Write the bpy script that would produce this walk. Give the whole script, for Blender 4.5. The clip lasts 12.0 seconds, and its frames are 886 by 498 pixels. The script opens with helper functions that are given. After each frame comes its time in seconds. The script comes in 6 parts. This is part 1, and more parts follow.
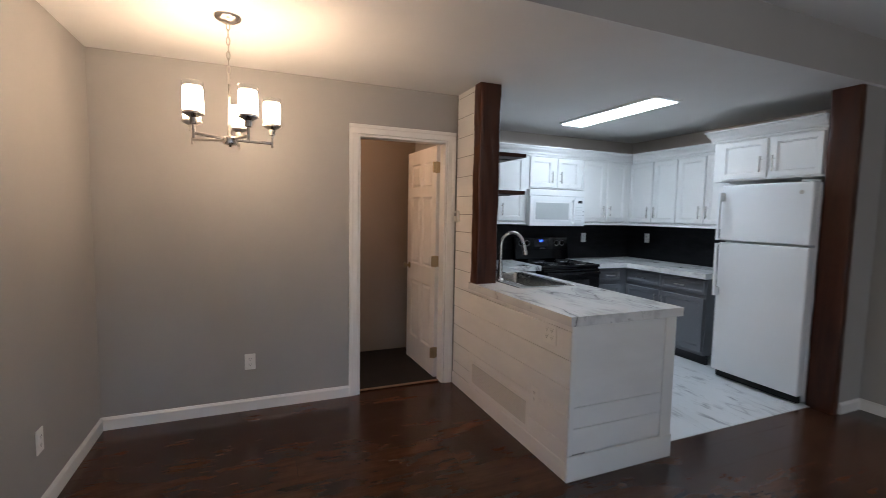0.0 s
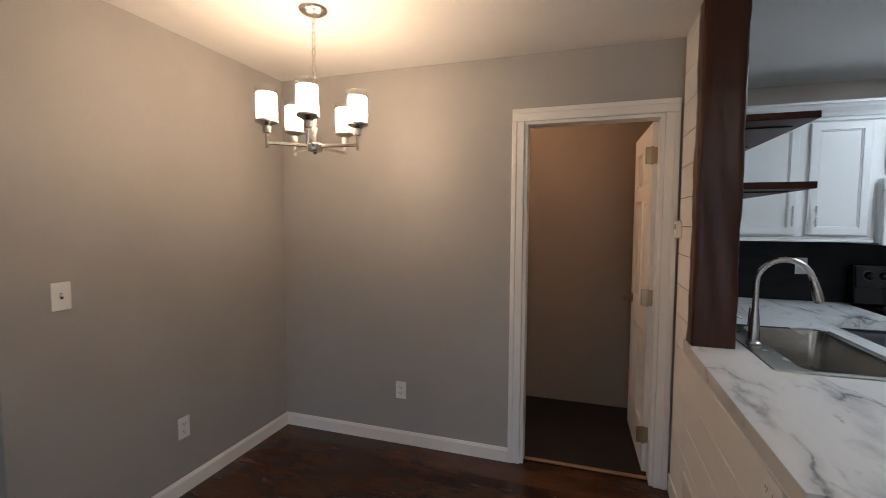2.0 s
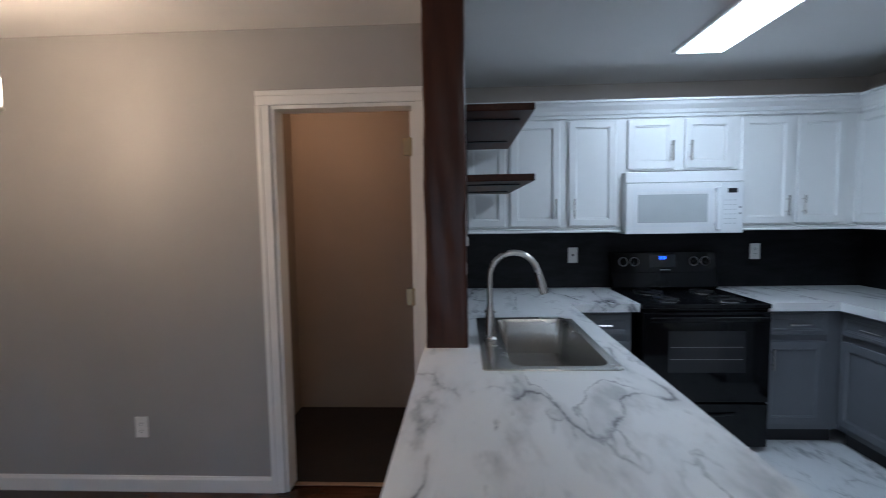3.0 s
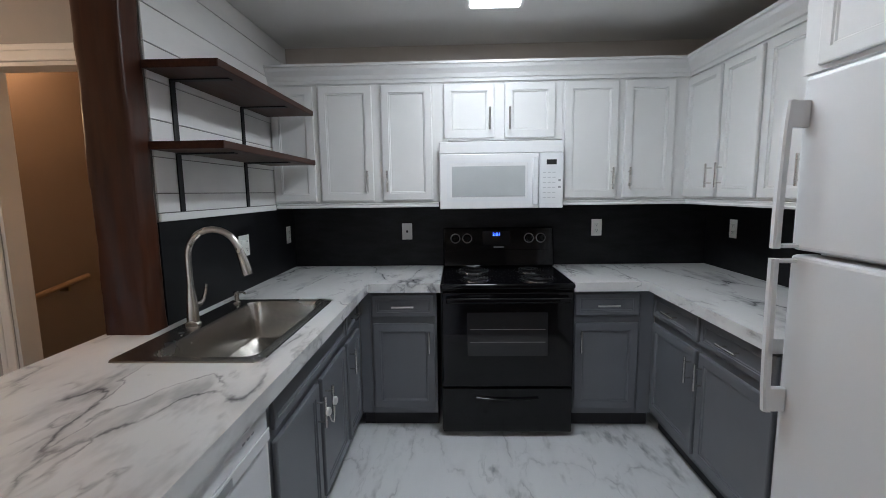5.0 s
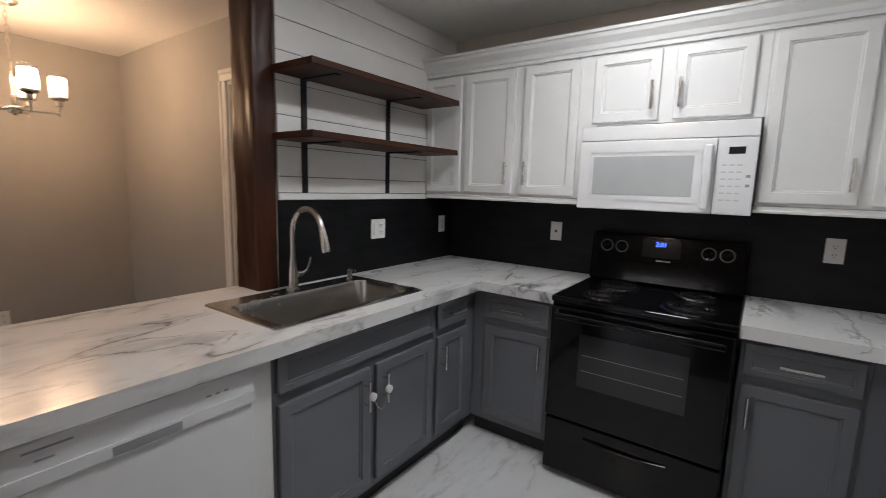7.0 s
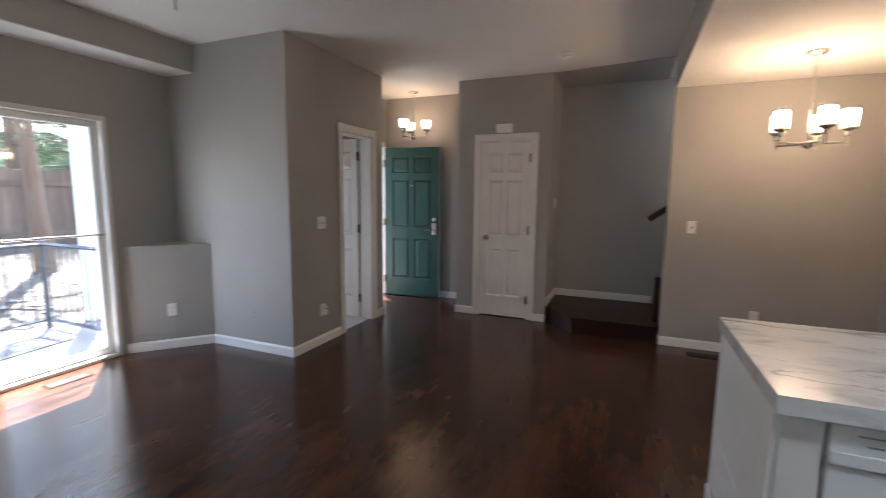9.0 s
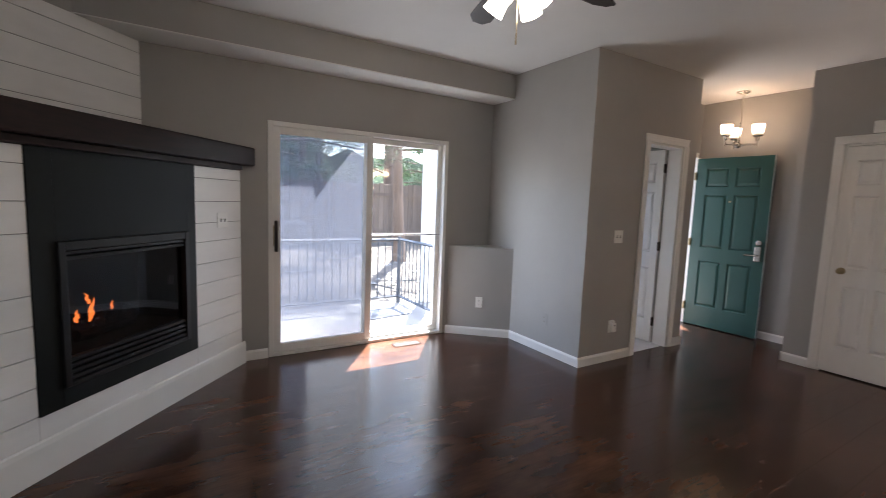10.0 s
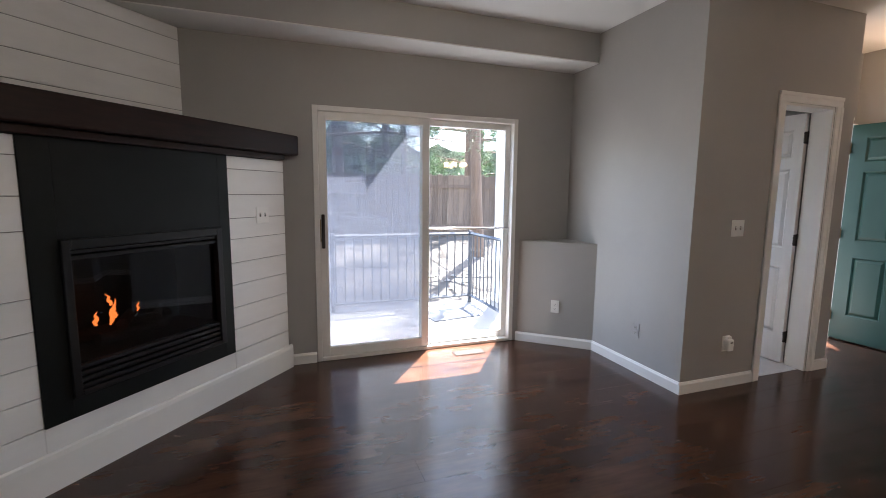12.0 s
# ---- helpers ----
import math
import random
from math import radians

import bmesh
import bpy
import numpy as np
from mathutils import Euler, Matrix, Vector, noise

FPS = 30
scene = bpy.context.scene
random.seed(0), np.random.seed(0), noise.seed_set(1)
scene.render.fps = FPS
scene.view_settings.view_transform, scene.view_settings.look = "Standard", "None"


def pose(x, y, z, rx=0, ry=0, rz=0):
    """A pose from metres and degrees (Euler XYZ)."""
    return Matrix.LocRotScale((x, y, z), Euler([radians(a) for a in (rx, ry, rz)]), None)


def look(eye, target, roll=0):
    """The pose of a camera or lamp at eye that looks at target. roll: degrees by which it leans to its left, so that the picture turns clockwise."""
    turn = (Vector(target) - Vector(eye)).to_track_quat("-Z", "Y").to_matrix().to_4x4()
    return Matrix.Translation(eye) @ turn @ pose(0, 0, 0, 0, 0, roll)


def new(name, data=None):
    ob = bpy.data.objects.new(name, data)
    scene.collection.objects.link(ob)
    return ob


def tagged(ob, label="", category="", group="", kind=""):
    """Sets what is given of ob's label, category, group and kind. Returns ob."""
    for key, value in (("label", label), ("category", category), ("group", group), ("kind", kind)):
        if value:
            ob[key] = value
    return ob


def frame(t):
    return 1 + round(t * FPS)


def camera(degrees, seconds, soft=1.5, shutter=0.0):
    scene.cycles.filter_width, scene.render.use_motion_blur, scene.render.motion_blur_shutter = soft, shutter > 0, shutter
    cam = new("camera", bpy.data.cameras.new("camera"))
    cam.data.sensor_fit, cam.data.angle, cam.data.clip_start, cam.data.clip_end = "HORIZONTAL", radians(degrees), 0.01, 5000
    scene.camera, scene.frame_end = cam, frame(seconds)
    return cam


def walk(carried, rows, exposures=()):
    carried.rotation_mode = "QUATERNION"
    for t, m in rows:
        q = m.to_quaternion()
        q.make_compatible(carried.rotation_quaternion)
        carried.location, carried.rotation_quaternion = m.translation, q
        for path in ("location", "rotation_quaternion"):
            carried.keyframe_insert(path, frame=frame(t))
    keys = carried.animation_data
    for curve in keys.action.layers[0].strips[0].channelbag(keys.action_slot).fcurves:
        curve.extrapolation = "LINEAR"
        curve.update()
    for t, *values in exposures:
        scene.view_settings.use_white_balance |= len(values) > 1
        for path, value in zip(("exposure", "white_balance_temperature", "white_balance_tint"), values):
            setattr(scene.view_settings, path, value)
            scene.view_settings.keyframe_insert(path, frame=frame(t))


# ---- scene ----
cam = camera(89.9, 12.0, soft=0.6, shutter=0.25)
PATH = [
    (0, (0.701, 0.458, 1.445), (1.471, 2.296, 1.285), 1.1),
    (0.5, (1.043, 0.594, 1.451), (1.417, 2.553, 1.308), 0.7),
    (1, (1.352, 0.733, 1.459), (1.331, 2.728, 1.331), 0.7),
    (1.5, (1.564, 0.999, 1.475), (1.205, 2.963, 1.349), 0.9),
    (2, (1.779, 1.246, 1.465), (1.158, 3.142, 1.336), 0.3),
    (2.5, (2.09, 1.422, 1.464), (1.586, 3.352, 1.324), -0.5),
    (3, (2.381, 1.616, 1.459), (2.29, 3.609, 1.316), -0.9),
    (3.5, (2.691, 1.663, 1.476), (2.9, 3.645, 1.317), -1.3),
    (3.7, (2.816, 1.653, 1.474), (3.037, 3.634, 1.307), -1.0),
    (5.3, (3.728, 1.923, 1.43), (3.482, 3.888, 1.153), -0.6),
    (5.5, (3.845, 1.972, 1.431), (3.455, 3.912, 1.14), -0.4),
    (6, (4.037, 2.157, 1.422), (3.336, 4.007, 1.133), 0.4),
    (6.5, (4.13, 2.304, 1.422), (3.183, 4.043, 1.139), 1.1),
    (6.7, (4.175, 2.316, 1.42), (3.167, 4.021, 1.139), 1.4),
    (8.3, (4.35, 2.02, 1.412), (2.395, 2.342, 1.141), 0.6),
    (8.5, (4.364, 1.982, 1.427), (2.382, 1.984, 1.158), 0.5),
    (9, (4.417, 1.909, 1.438), (2.584, 1.149, 1.188), 0.6),
    (9.5, (4.455, 1.888, 1.422), (3.014, 0.521, 1.191), 1.6),
    (10, (4.48, 1.88, 1.412), (3.444, 0.183, 1.2), 2.1),
    (10.5, (4.479, 1.889, 1.419), (3.64, 0.085, 1.217), 1.5),
    (11, (4.454, 1.864, 1.4), (3.72, 0.017, 1.181), 0.9),
    (11.5, (4.3, 1.732, 1.373), (3.594, -0.124, 1.13), 0.2),
    (12, (4.009, 1.503, 1.376), (3.343, -0.366, 1.126), 0.6),
]
walk(cam, [(t, look(eye, target, roll)) for t, eye, target, roll in PATH],
     [(0.0, 3.42, 5950, 10), (1.0, 3.27, 6200, 10), (2.0, 3.25, 6100, 10), (2.5, 3.15, 5450, 9), (3.7, 3.1, 5550, 10), (5.3, 3.26, 6800, 14), (6.7, 3.15, 7200, 17), (8.5, 3.65, 7100, 14), (9.0, 3.5, 6350, 12), (9.5, 3.52, 6250, 13), (10.2, 3.55, 6450, 13), (12.0, 3.62, 6450, 13)])

# ---- world, sun and daylight ----
SUN_DIR = Vector((0.593 * 0.42, 0.805 * 0.42, -0.933)).normalized()   # the way that sunlight travels
world = bpy.data.worlds.new("sky")
scene.world = world
world.use_nodes = True
wn = world.node_tree.nodes
sky = wn.new("ShaderNodeTexSky")
sky.sky_type = "NISHITA"
sky.sun_disc = False
sky.sun_elevation = math.asin(-SUN_DIR.z)
sky.sun_rotation = math.atan2(-SUN_DIR.x, -SUN_DIR.y)
world.node_tree.links.new(sky.outputs[0], wn["Background"].inputs[0])
wn["Background"].inputs[1].default_value = 0.15
sun = new("sun", bpy.data.lights.new("sun", "SUN"))
sun.data.energy, sun.data.angle, sun.data.color = 5.0, radians(0.5), (1.0, 0.985, 0.965)
sun.matrix_world = look((0, -10, 12), Vector((0, -10, 12)) + SUN_DIR)

# skylight and patio glare that enter by the patio door's opening
daylight = new("patio_door_daylight", bpy.data.lights.new("patio_door_daylight", "AREA"))
daylight.data.shape, daylight.data.size, daylight.data.size_y = "RECTANGLE", 1.4, 1.84
daylight.data.energy, daylight.data.color = 1.0, (0.86, 0.93, 1.0)
daylight.matrix_world = look((2.77, -2.098, 1.03), (2.77, 0.0, 1.03))

WARM = (1.0, 0.68, 0.43)
SHADE_GLOW, BULB_WATTS = 6.4, 0.028      # chandelier shades and their bulbs
PANEL_GLOW = 2.4                      # kitchen ceiling panel
FAN_GLOW = 2.5


# ---- materials ----
def material(name):
    m = bpy.data.materials.new(name)
    m.use_nodes = True
    t = m.node_tree
    return m, t, t.nodes["Principled BSDF"]


def node(t, kind, links=(), **values):
    n = t.nodes.new(kind)
    for k, v in values.items():
        n.inputs[k.replace("_", " ")].default_value = v
    for socket, source in links:
        t.links.new(source, n.inputs[socket])
    return n


def coords(t, scale=(1, 1, 1), rot=(0, 0, 0)):
    c = t.nodes.new("ShaderNodeTexCoord")
    mp = node(t, "ShaderNodeMapping", [(0, c.outputs["Object"])])
    mp.inputs["Scale"].default_value = scale
    mp.inputs["Rotation"].default_value = rot
    return mp.outputs[0]


def ramp(t, source, stops):
    r = node(t, "ShaderNodeValToRGB", [(0, source)])
    el = r.color_ramp.elements
    while len(el) < len(stops):
        el.new(0.5)
    for e, (p, c) in zip(el, stops):
        e.position = p
        e.color = (c, c, c, 1) if isinstance(c, (int, float)) else (*c, 1)
    return r.outputs[0]


def mix(t, fac, a, b, mode="MIX"):
    n = t.nodes.new("ShaderNodeMix")
    n.data_type, n.blend_type = "RGBA", mode
    for socket, v in ((0, fac), (6, a), (7, b)):
        if isinstance(v, (int, float)):
            n.inputs[socket].default_value = v
        elif isinstance(v, tuple):
            n.inputs[socket].default_value = (*v, 1)
        else:
            t.links.new(v, n.inputs[socket])
    return n.outputs[2]


def bump(t, p, height, strength, distance=0.002):
    b = node(t, "ShaderNodeBump", [("Height", height)], Strength=strength, Distance=distance)
    t.links.new(b.outputs[0], p.inputs["Normal"])


def paint(name, color, rough=0.5, vary=0.06, grain=260.0, relief=0.15, wear=0.08, metal=0.0, coat=0.0, stretch=(1, 1, 1), big=1.7, gloss=0.5):
    """A painted, moulded or metal surface: broad unevenness, fine grain, slight relief."""
    m, t, p = material(name)
    uv = coords(t, stretch)
    broad = node(t, "ShaderNodeTexNoise", [("Vector", uv)], Scale=big, Detail=5.0, Roughness=0.6)
    fine = node(t, "ShaderNodeTexNoise", [("Vector", uv)], Scale=grain, Detail=2.0)
    dark = tuple(c * (1 - 2 * vary) for c in color)
    lite = tuple(min(1.0, c * (1 + vary)) for c in color)
    c = mix(t, ramp(t, broad.outputs[0], [(0.3, 0.0), (0.7, 1.0)]), dark, lite)
    c = mix(t, vary, c, fine.outputs[0], "OVERLAY")
    t.links.new(c, p.inputs["Base Color"])
    r = node(t, "ShaderNodeMapRange", [("Value", broad.outputs[0])])
    r.inputs[3].default_value, r.inputs[4].default_value = max(0.02, rough - wear), min(1, rough + wear)
    t.links.new(r.outputs[0], p.inputs["Roughness"])
    p.inputs["Metallic"].default_value = metal
    p.inputs["Specular IOR Level"].default_value = gloss
    p.inputs["Coat Weight"].default_value = coat
    if relief:
        bump(t, p, fine.outputs[0], relief, 0.001)
    return m


def wood(name, dark, light, rough=0.35, along="Y", scale=1.0, piece=False, relief=0.25, coat=0.0, gloss=0.3):
    """Stained wood with the grain along one axis; piece varies the tone from board to board."""
    m, t, p = material(name)
    s = {"X": (0.9, 9, 9), "Y": (9, 0.9, 9), "Z": (9, 9, 0.9)}[along]
    uv = coords(t, tuple(v * scale for v in s))
    if piece:
        info = t.nodes.new("ShaderNodeObjectInfo")
        add = node(t, "ShaderNodeVectorMath", [(0, uv)])
        sc = node(t, "ShaderNodeMath", [(0, info.outputs["Random"])])
        sc.operation = "MULTIPLY"
        sc.inputs[1].default_value = 43.0
        t.links.new(sc.outputs[0], add.inputs[1])
        uv = add.outputs[0]
    warp = node(t, "ShaderNodeTexNoise", [("Vector", uv)], Scale=0.6, Detail=4.0, Distortion=1.2)
    fibre = node(t, "ShaderNodeTexNoise", [("Vector", uv)], Scale=5.5, Detail=7.0, Roughness=0.68, Distortion=0.5)
    blotch = node(t, "ShaderNodeTexNoise", [("Vector", coords(t, (2.3, 2.3, 2.3)))], Scale=1.1, Detail=3.0)
    c = mix(t, ramp(t, fibre.outputs[0], [(0.32, 0.0), (0.72, 1.0)]), dark, light)
    c = mix(t, ramp(t, warp.outputs[0], [(0.4, 0.0), (0.75, 0.55)]), c, tuple(v * 0.45 for v in dark))
    c = mix(t, ramp(t, blotch.outputs[0], [(0.35, 0.0), (0.75, 0.6)]), c, tuple(v * 0.8 for v in light))
    if piece:
        tone = node(t, "ShaderNodeMapRange", [("Value", info.outputs["Random"])])
        tone.inputs[3].default_value, tone.inputs[4].default_value = 0.72, 1.25
        c = mix(t, 1.0, c, tone.outputs[0], "MULTIPLY")
    t.links.new(c, p.inputs["Base Color"])
    r = node(t, "ShaderNodeMapRange", [("Value", fibre.outputs[0])])
    r.inputs[3].default_value, r.inputs[4].default_value = rough - 0.08, rough + 0.12
    t.links.new(r.outputs[0], p.inputs["Roughness"])
    p.inputs["Coat Weight"].default_value = coat
    p.inputs["Specular IOR Level"].default_value = gloss
    bump(t, p, fibre.outputs[0], relief, 0.0012)
    return m


def laminate(name, dark, light, middle):
    """Dark laminate planks: broad soft blotches and fine grain along x, slight tone change between planks, satin gloss."""
    m, t, p = material(name)
    info = t.nodes.new("ShaderNodeObjectInfo")
    geo = t.nodes.new("ShaderNodeNewGeometry")

    def spots(scale, detail, rough, drift):
        shift = node(t, "ShaderNodeMath", [(0, info.outputs["Random"])])
        shift.operation = "MULTIPLY"
        shift.inputs[1].default_value = drift
        mp = node(t, "ShaderNodeMapping", [(0, geo.outputs["Position"])])
        mp.inputs["Scale"].default_value = scale
        add = node(t, "ShaderNodeVectorMath", [(0, mp.outputs[0]), (1, shift.outputs[0])])
        return node(t, "ShaderNodeTexNoise", [("Vector", add.outputs[0])], Scale=1.0, Detail=detail, Roughness=rough).outputs[0]

    cloud = spots((1.3, 3.0, 1.0), 2.0, 0.5, 0.12)
    blotch = spots((3.4, 8.5, 1.0), 3.0, 0.55, 0.3)
    grain = spots((5.0, 60.0, 1.0), 4.0, 0.65, 9.0)
    both = mix(t, 0.55, cloud, blotch)
    c = mix(t, ramp(t, both, [(0.33, 0.0), (0.68, 1.0)]), dark, light)
    c = mix(t, ramp(t, grain, [(0.36, 0.0), (0.7, 0.4)]), c, middle)
    tone = node(t, "ShaderNodeMapRange", [("Value", info.outputs["Random"])])
    tone.inputs[3].default_value, tone.inputs[4].default_value = 0.93, 1.07
    c = mix(t, 1.0, c, tone.outputs[0], "MULTIPLY")
    t.links.new(c, p.inputs["Base Color"])
    r = node(t, "ShaderNodeMapRange", [("Value", blotch)])
    r.inputs[3].default_value, r.inputs[4].default_value = 0.16, 0.25
    t.links.new(r.outputs[0], p.inputs["Roughness"])
    p.inputs["Specular IOR Level"].default_value = 0.42
    bump(t, p, grain, 0.05, 0.001)
    return m


def marble(name, base, vein, rough, size=1.0, seed=0.0, smudge=0.0, calm=1.0):
    """White stone pattern: broken diagonal veins with dark thin cores and smoky edges, finer cross veins, soft clouds."""
    m, t, p = material(name)
    uv = coords(t, (size, size * 0.4, size), (0.0, 0.0, 0.6 + seed))
    warp = node(t, "ShaderNodeTexNoise", [("Vector", uv)], Scale=1.6, Detail=6.0, Roughness=0.62)
    off = mix(t, 0.42, uv, warp.outputs["Color"], "ADD")

    def ridge(scale, detail, stops):
        n = node(t, "ShaderNodeTexNoise", [("Vector", off)], Scale=scale, Detail=detail, Roughness=0.5)
        less = node(t, "ShaderNodeMath", [(0, n.outputs[0])])
        less.operation = "SUBTRACT"
        less.inputs[1].default_value = 0.5
        fold = node(t, "ShaderNodeMath", [(0, less.outputs[0])])
        fold.operation = "ABSOLUTE"
        return n, ramp(t, fold.outputs[0], stops)

    def patches(scale, lo, hi, top):
        n = node(t, "ShaderNodeTexNoise", [("Vector", uv)], Scale=scale, Detail=4.0, Roughness=0.6)
        return ramp(t, n.outputs[0], [(lo, 0.03), (hi, top)])

    big, wide = ridge(0.95, 2.0, [(0.0, 0.95), (0.005, 0.7), (0.011, 0.25), (0.05, 0.0)])
    fine, thin = ridge(2.3, 3.0, [(0.0, 0.8), (0.007, 0.45), (0.022, 0.0)])
    a = mix(t, 1.0, wide, patches(3.4, 0.4, 0.6, calm), "MULTIPLY")
    b = mix(t, 1.0, thin, patches(2.6, 0.47, 0.62, 0.85 * calm), "MULTIPLY")
    cloud = ramp(t, warp.outputs[0], [(0.42, 0.0), (0.75, 0.3)])
    c = mix(t, cloud, base, tuple(b_ * 0.78 + v * 0.22 for b_, v in zip(base, vein)))
    c = mix(t, mix(t, 1.0, a, b, "LIGHTEN"), c, vein)
    if smudge:
        blot = mix(t, 1.0, ramp(t, fine.outputs[0], [(0.5, 0.0), (0.64, smudge)]), patches(3.0, 0.53, 0.64, 1.0), "MULTIPLY")
        c = mix(t, blot, c, vein)
    t.links.new(c, p.inputs["Base Color"])
    p.inputs["Roughness"].default_value = rough
    bump(t, p, fine.outputs[0], 0.04, 0.001)
    return m


def glow(name, color, strength, base=(0.9, 0.88, 0.84), rough=0.35):
    m, t, p = material(name)
    p.inputs["Base Color"].default_value = (*base, 1)
    p.inputs["Roughness"].default_value = rough
    p.inputs["Emission Color"].default_value = (*color, 1)
    p.inputs["Emission Strength"].default_value = strength
    return m


def lit_shade(name, strength):
    """Frosted glass lit by the bulb in it: brightest above the middle, dim and yellow towards the cup."""
    m = glow(name, WARM, strength)
    t = m.node_tree
    p = t.nodes["Principled BSDF"]
    c = t.nodes.new("ShaderNodeTexCoord")
    z = node(t, "ShaderNodeSeparateXYZ", [(0, c.outputs["Generated"])])
    k = ramp(t, z.outputs[2], [(0.0, 0.05), (0.25, 0.3), (0.55, 1.0), (1.0, 0.9)])
    t.links.new(mix(t, 1.0, k, WARM, "MULTIPLY"), p.inputs["Emission Color"])
    return m


def pane_material(name, tint=(0.97, 0.98, 0.98)):
    m, t, p = material(name)
    out = t.nodes["Material Output"]
    t.nodes.remove(p)
    clear = t.nodes.new("ShaderNodeBsdfTransparent")
    clear.inputs[0].default_value = (*tint, 1)
    shine = t.nodes.new("ShaderNodeBsdfGlossy")
    shine.inputs["Roughness"].default_value = 0.02
    lw = t.nodes.new("ShaderNodeLayerWeight")
    power = node(t, "ShaderNodeMath", [(0, lw.outputs["Facing"])])
    power.operation = "POWER"
    power.inputs[1].default_value = 4.0
    fr = node(t, "ShaderNodeMath", [(0, power.outputs[0])])
    fr.operation = "MULTIPLY_ADD"
    fr.inputs[1].default_value, fr.inputs[2].default_value = 0.55, 0.045
    ms = t.nodes.new("ShaderNodeMixShader")
    t.links.new(fr.outputs[0], ms.inputs[0])
    t.links.new(clear.outputs[0], ms.inputs[1])
    t.links.new(shine.outputs[0], ms.inputs[2])
    t.links.new(ms.outputs[0], out.inputs[0])
    return m


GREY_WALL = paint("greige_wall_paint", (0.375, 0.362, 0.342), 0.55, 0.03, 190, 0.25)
CEILING = paint("ceiling_paint", (0.76, 0.75, 0.73), 0.8, 0.02, 120, 0.35)
TRIM = paint("white_trim_paint", (0.80, 0.79, 0.76), 0.35, 0.03, 300, 0.08)
SHIPLAP = paint("white_shiplap_paint", (0.80, 0.79, 0.77), 0.45, 0.04, 140, 0.15, stretch=(1, 1, 3))
SEAM = paint("shiplap_seam_shadow", (0.25, 0.24, 0.23), 0.9, 0.1)
CAB_WHITE = paint("white_cabinet_paint", (0.73, 0.73, 0.72), 0.4, 0.03, 220, 0.1)
CAB_GREY = paint("grey_cabinet_paint", (0.148, 0.156, 0.173), 0.38, 0.07, 220, 0.12)
CAB_INSIDE = paint("cabinet_gap", (0.03, 0.03, 0.035), 0.8)
APPLIANCE = paint("white_enamel", (0.76, 0.77, 0.78), 0.22, 0.015, 400, 0.12, wear=0.04)
SMOOTH_WHITE = paint("smooth_white_plastic", (0.78, 0.78, 0.78), 0.1, 0.01, 400, 0.0, wear=0.02)
APPLIANCE_GREY = paint("grey_plastic", (0.30, 0.31, 0.32), 0.4, 0.03)
BLACK_GLOSS = paint("black_enamel", (0.004, 0.004, 0.005), 0.07, 0.05, 300, 0.0, wear=0.02, gloss=0.3)
BLACK_MATTE = paint("black_metal", (0.007, 0.007, 0.0075), 0.45, 0.15, 220, 0.2, gloss=0.3)
SLATE_BLACK = paint("black_painted_stone", (0.0055, 0.007, 0.0065), 0.5, 0.2, 60, 0.3, big=3, gloss=0.2)
BACKSPLASH = paint("black_painted_backsplash", (0.009, 0.0095, 0.011), 0.42, 0.4, 90, 0.4, gloss=0.22, stretch=(1, 1, 3.5), big=5)
PULL_METAL = paint("dark_brushed_nickel", (0.7, 0.68, 0.65), 0.25, 0.05, 300, 0.05, metal=1.0)
STEEL = paint("brushed_nickel", (0.56, 0.53, 0.49), 0.27, 0.05, 300, 0.05, metal=1.0)
SINK_STEEL = paint("brushed_steel", (0.55, 0.53, 0.5), 0.26, 0.04, 240, 0.015, metal=1.0)
CHROME = paint("chrome", (0.8, 0.8, 0.8), 0.18, 0.03, 300, 0.0, wear=0.03, metal=1.0)
BRASS = paint("aged_brass", (0.42, 0.33, 0.2), 0.3, 0.1, 200, 0.1, metal=1.0)
BRONZE = paint("dark_bronze", (0.05, 0.04, 0.035), 0.4, 0.1, 200, 0.1, metal=0.7)
PLASTIC = paint("white_plastic", (0.82, 0.81, 0.78), 0.35, 0.02, 300, 0.03)
SLOT = paint("dark_slot", (0.05, 0.05, 0.05), 0.6)
POST_WOOD = wood("dark_stained_post_wood", (0.026, 0.0075, 0.0036), (0.085, 0.025, 0.0098), 0.3, "Z", 0.4, relief=0.06, gloss=0.32)
SHELF_WOOD = wood("dark_stained_shelf_wood", (0.022, 0.0065, 0.0035), (0.085, 0.027, 0.012), 0.4, "Y", 0.9, gloss=0.2)
MANTEL_WOOD = wood("dark_stained_mantel_wood", (0.008, 0.0035, 0.003), (0.028, 0.011, 0.008), 0.45, "X", 1.0, gloss=0.2)
FLOOR_WOOD = laminate("dark_walnut_laminate", (0.02, 0.008, 0.005), (0.108, 0.046, 0.0248), (0.022, 0.0088, 0.0055))
STAIR_WOOD = wood("dark_stair_wood", (0.016, 0.008, 0.006), (0.05, 0.022, 0.014), 0.35, "Y", 0.8)
COUNTER = marble("marble_laminate_counter", (0.73, 0.73, 0.72), (0.12, 0.12, 0.13), 0.2, 2.3, 0.0, 0.4)
KITCHEN_FLOOR_M = marble("marble_vinyl_floor", (0.72, 0.73, 0.74), (0.24, 0.25, 0.27), 0.2, 2.6, 1.1, 0.8, 0.55)
CARPET = paint("dark_carpet", (0.016, 0.0125, 0.011), 0.95, 0.3, 90, 0.9)
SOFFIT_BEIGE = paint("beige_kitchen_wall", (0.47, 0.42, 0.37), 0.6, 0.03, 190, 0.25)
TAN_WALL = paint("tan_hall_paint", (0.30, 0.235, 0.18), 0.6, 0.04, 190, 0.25)
